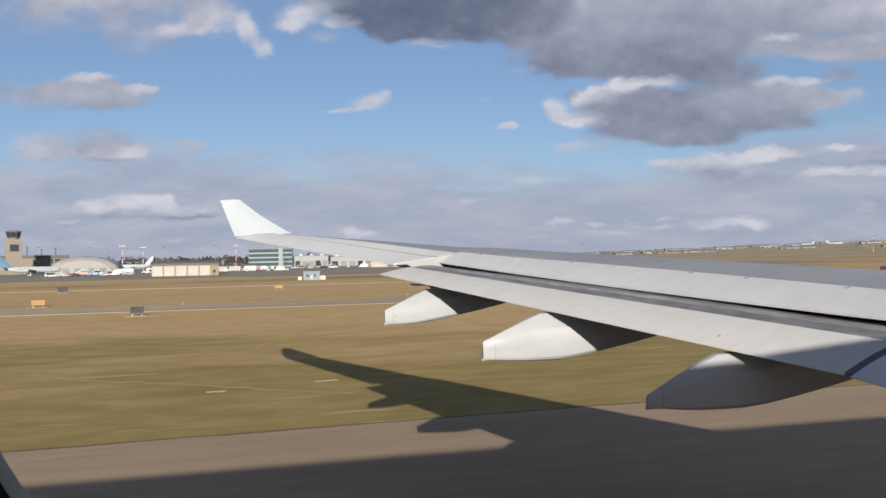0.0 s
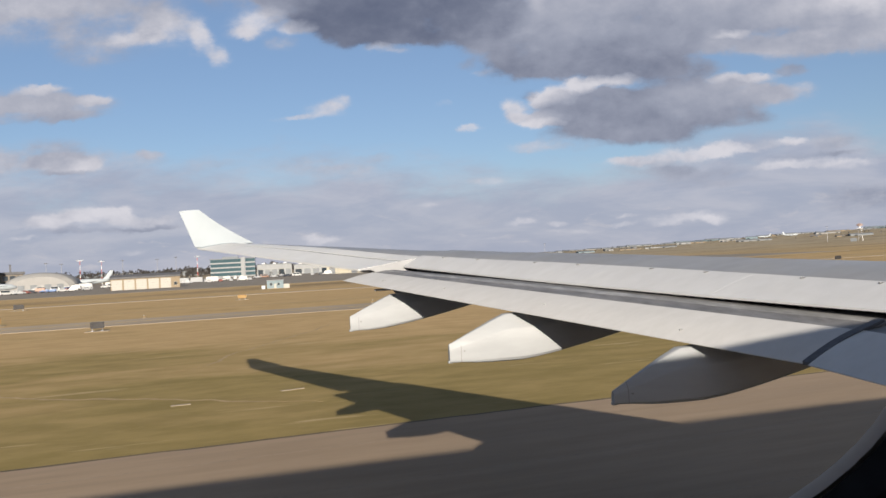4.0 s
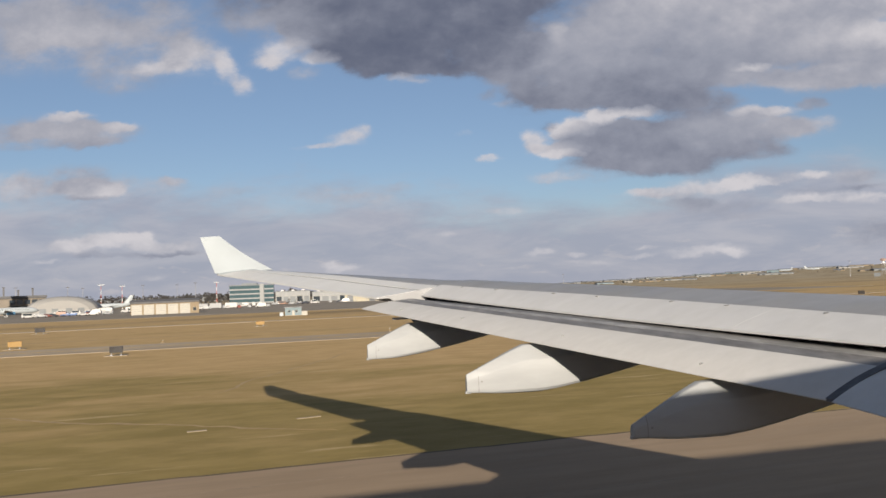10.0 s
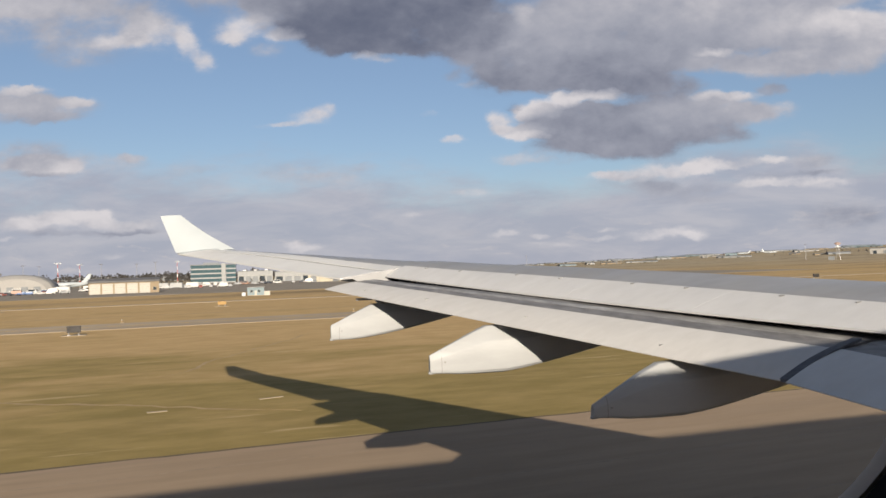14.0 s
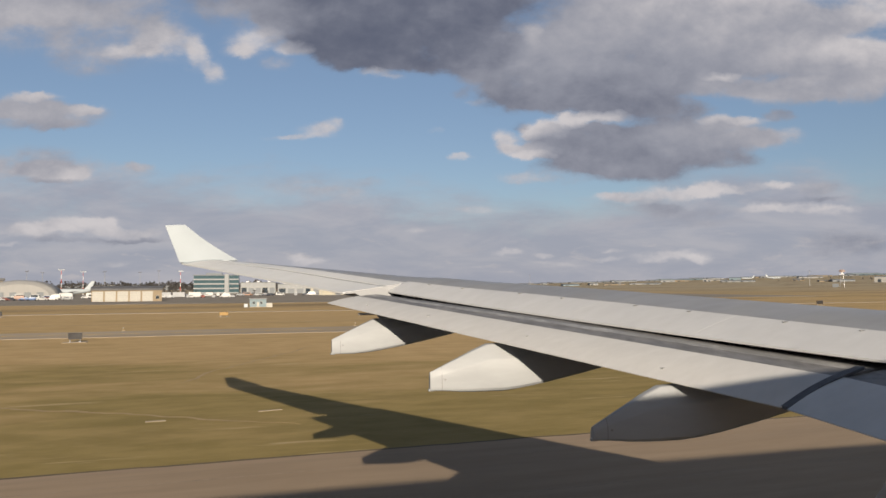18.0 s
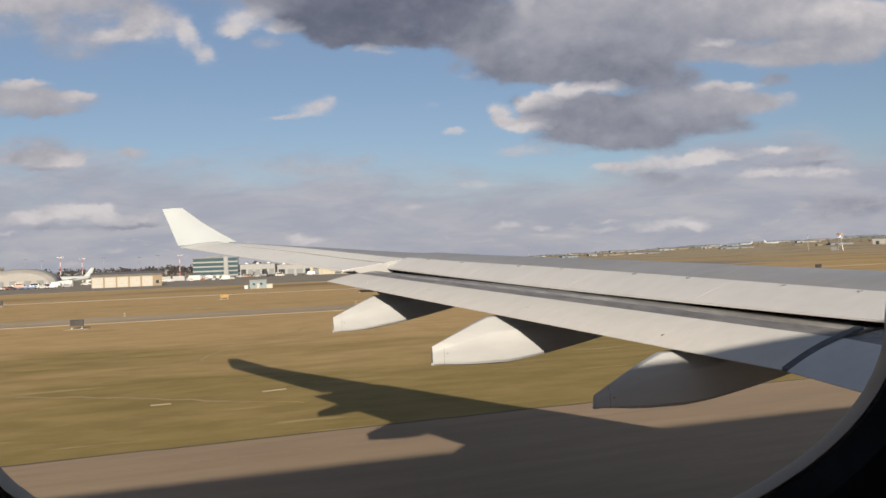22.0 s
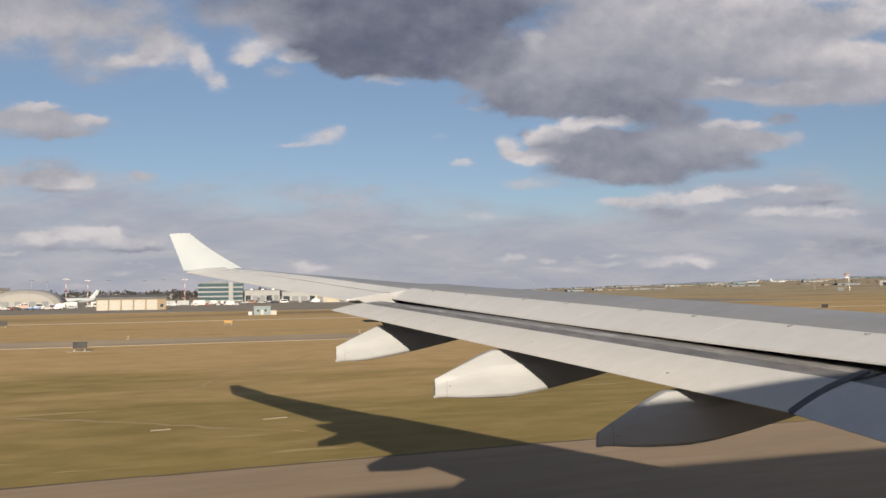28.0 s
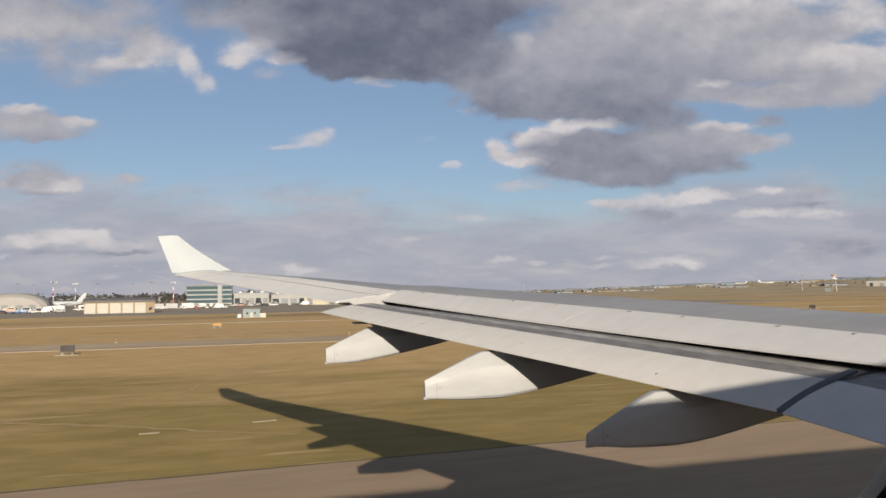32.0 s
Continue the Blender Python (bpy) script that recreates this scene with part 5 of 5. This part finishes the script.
# ---- vehicles on the apron ----
def car_master(paint, van):
    word = paint.name.replace("car_", "")
    ob = thing("van" if van else "car", pose(0, 0, 0), f"parked {word} {'van' if van else 'car'} on the apron", "van" if van else "car", "parked vehicles")
    L, Wd = (5.2, 1.9) if van else (4.4, 1.75)
    bm = loft([[Vector((x, s * Wd / 2 * k, z)) for s, z, k in ((-1, 0.32, 0.94), (-1, 0.75, 1), (-1, zt, 0.93), (1, zt, 0.93), (1, 0.75, 1), (1, 0.32, 0.94))] for x, zt in ((-L / 2, 0.8), (-L / 2 + 0.15, 0.95), (L / 2 - 1.0, 0.95), (L / 2 - 0.1, 0.8), (L / 2, 0.6))])
    part("body", bm, paint, ob)
    x0, x1, zt = (-L / 2 + 0.1, L / 2 - 1.3, 2.1) if van else (-L / 2 + 0.7, L / 2 - 1.5, 1.45)
    cab = part("cabin", loft([[Vector((x, s * Wd / 2 * k, z)) for s, z, k in ((-1, 0.9, 0.95), (-1, z1, 0.8), (1, z1, 0.8), (1, 0.9, 0.95))] for x, z1 in ((x0 - 0.15, 1.0), (x0 + 0.3, zt), (x1, zt), (x1 + 0.6, 0.98))]), paint, ob)
    part("side_glass", box(x0 + 0.4, -Wd / 2 * 0.93, 1.05, x1, -Wd / 2 * 0.86, zt - 0.15), dark_glass, cab)
    part("windscreen", box(x1 + 0.1, -Wd * 0.36, 1.05, x1 + 0.42, Wd * 0.36, zt - 0.3), dark_glass, cab)
    for sx in (-L * 0.32, L * 0.32):
        for sy in (-1, 1):
            part("wheel", tube((sx, sy * Wd * 0.40, 0.32), (sx, sy * Wd * 0.50, 0.32), 0.32, 0.32, 12), tyre, ob)
    return ob


masters = [car_master(p, v) for p, v in ((car_paints[0], True), (car_paints[0], False), (car_paints[1], False), (car_paints[2], False), (car_paints[3], False), (car_paints[4], True), (car_paints[5], False))]
spots = []
for row, (d, b0, b1, n) in enumerate(((375, -12.6, -7.0, 14), (420, -9.6, -1.0, 18), (450, -11.8, 1.5, 20), (470, 1.0, 8.6, 14), (400, -1.5, 4.0, 8))):
    for i in range(n):
        if rng.random() < 0.85:
            spots.append((lerp(b0, b1, (i + rng.uniform(0.2, 0.8)) / n), d + rng.uniform(-3, 3)))
for i, (b, d) in enumerate(spots):
    x, y, _ = polar(b, d)
    m = pose(x, y, 0.06, 0, 0, rng.choice((0, 90, 180, 15, -12)) + rng.uniform(-6, 6))
    if i < len(masters):
        masters[i].matrix_world = m
    else:
        copy_thing(rng.choice(masters[:3] * 4 + masters), m)


def container(m, mat, label):
    ob = thing("cargo_container", m, label, "container", "cargo containers")
    part("shell", box(-3, -1.2, 0.15, 3, 1.2, 2.6, 0.03), mat, ob)
    for k in range(9):
        part("rib", box(-2.7 + k * 0.66, -1.25, 0.3, -2.5 + k * 0.66, -1.203, 2.45), mat, ob)
    for sx in (-2.6, 2.6):
        part("skid", box(sx - 0.3, -1.1, 0.0, sx + 0.3, 1.1, 0.148), steel, ob)
    return ob


for i in range(9):
    word, mat = rng.choice((("orange", car_paints[4]), ("silver", car_paints[1]), ("white", car_paints[0]), ("white", car_paints[0])))
    x, y, _ = polar(lerp(-7.8, 0.6, (i + rng.random()) / 9), 440 + rng.uniform(-6, 6))
    container(pose(x, y, 0.06, 0, 0, rng.uniform(-10, 10)), mat, f"{word} ribbed cargo container on the apron")


# ---- poles and woods ----
def pole(m, h, label):
    ob = thing("lamp_post", m, label, "lamp post", "far lamp posts")
    part("shaft", tube((0, 0, -1), (0, 0, h), 0.22, 0.12, 8), steel, ob)
    part("head", box(-1.3, -0.3, h, 1.3, 0.3, h + 0.4, 0.05), dark_roof, ob)
    return ob


post = pole(on_land(-13.0, 600), 17, "grey lamp post with a dark double head")
for b, d in ((-10.0, 640), (-9.1, 700), (-5.4, 660), (-3.2, 680), (-2.0, 620), (2.6, 600), (5.6, 650), (24.0, 1000), (42.6, 980), (47.5, 900)):
    copy_thing(post, on_land(b, d))


def woods(name, count, b0, b1, d0, d1, h0, h1, seed, label):
    """Far leafless woods: for each tree a forked trunk and a ragged cloud of small twig clumps."""
    r = random.Random(seed)
    verts, faces = [], []

    def clump(c, s):
        base = len(verts)
        for v in ((1, 0, 0), (-1, 0, 0), (0, 1, 0), (0, -1, 0), (0, 0, 1), (0, 0, -1)):
            verts.append(tuple(c[i] + v[i] * s * r.uniform(0.5, 1.3) for i in range(3)))
        for f in ((0, 2, 4), (2, 1, 4), (1, 3, 4), (3, 0, 4), (2, 0, 5), (1, 2, 5), (3, 1, 5), (0, 3, 5)):
            faces.append(tuple(base + i for i in f))

    def limb(p, q, w):
        base = len(verts)
        for c, k in ((p, w), (q, w * 0.4)):
            for dx, dy in ((k, 0), (-k * 0.5, k * 0.86), (-k * 0.5, -k * 0.86)):
                verts.append((c[0] + dx, c[1] + dy, c[2]))
        for i in range(3):
            j = (i + 1) % 3
            faces.append((base + i, base + j, base + 3 + j, base + 3 + i))

    for _ in range(count):
        b, d = r.uniform(b0, b1), r.uniform(d0, d1)
        x, y, _z = polar(b, d)
        z = hill(x, y)
        h = r.uniform(h0, h1) * (0.6 + 0.8 * abs(noise.noise((x / 90, y / 90, 7))))
        limb((x, y, z - 1), (x, y, z + h * 0.6), 0.35)
        for _k in range(3):
            limb((x, y, z + h * 0.35), (x + r.uniform(-h, h) * 0.3, y + r.uniform(-h, h) * 0.3, z + h * 0.85), 0.2)
        for _k in range(13):
            k = r.uniform(0.25, 1.0)
            spread = h * 0.42 * (1.15 - abs(k - 0.55))
            clump((x + r.gauss(0, spread * 0.55), y + r.gauss(0, spread * 0.55), z + h * k), h * r.uniform(0.07, 0.15))
    me = bpy.data.meshes.new(name)
    me.from_pydata(verts, [], faces)
    me.materials.append(twigs)
    return tagged(new(name, me), label, "woods", kind="stuff")


woods("far_woods", 1100, -22, 16, 780, 1900, 9, 15, 1, "dark leafless woods along the horizon")
woods("far_bushes", 160, -19, 12, 600, 900, 3, 6, 2, "dark bare bushes beyond the apron")
woods("hill_woods", 300, 16, 54, 1500, 3000, 3, 6, 3, "sparse dark bare trees on the far rise")
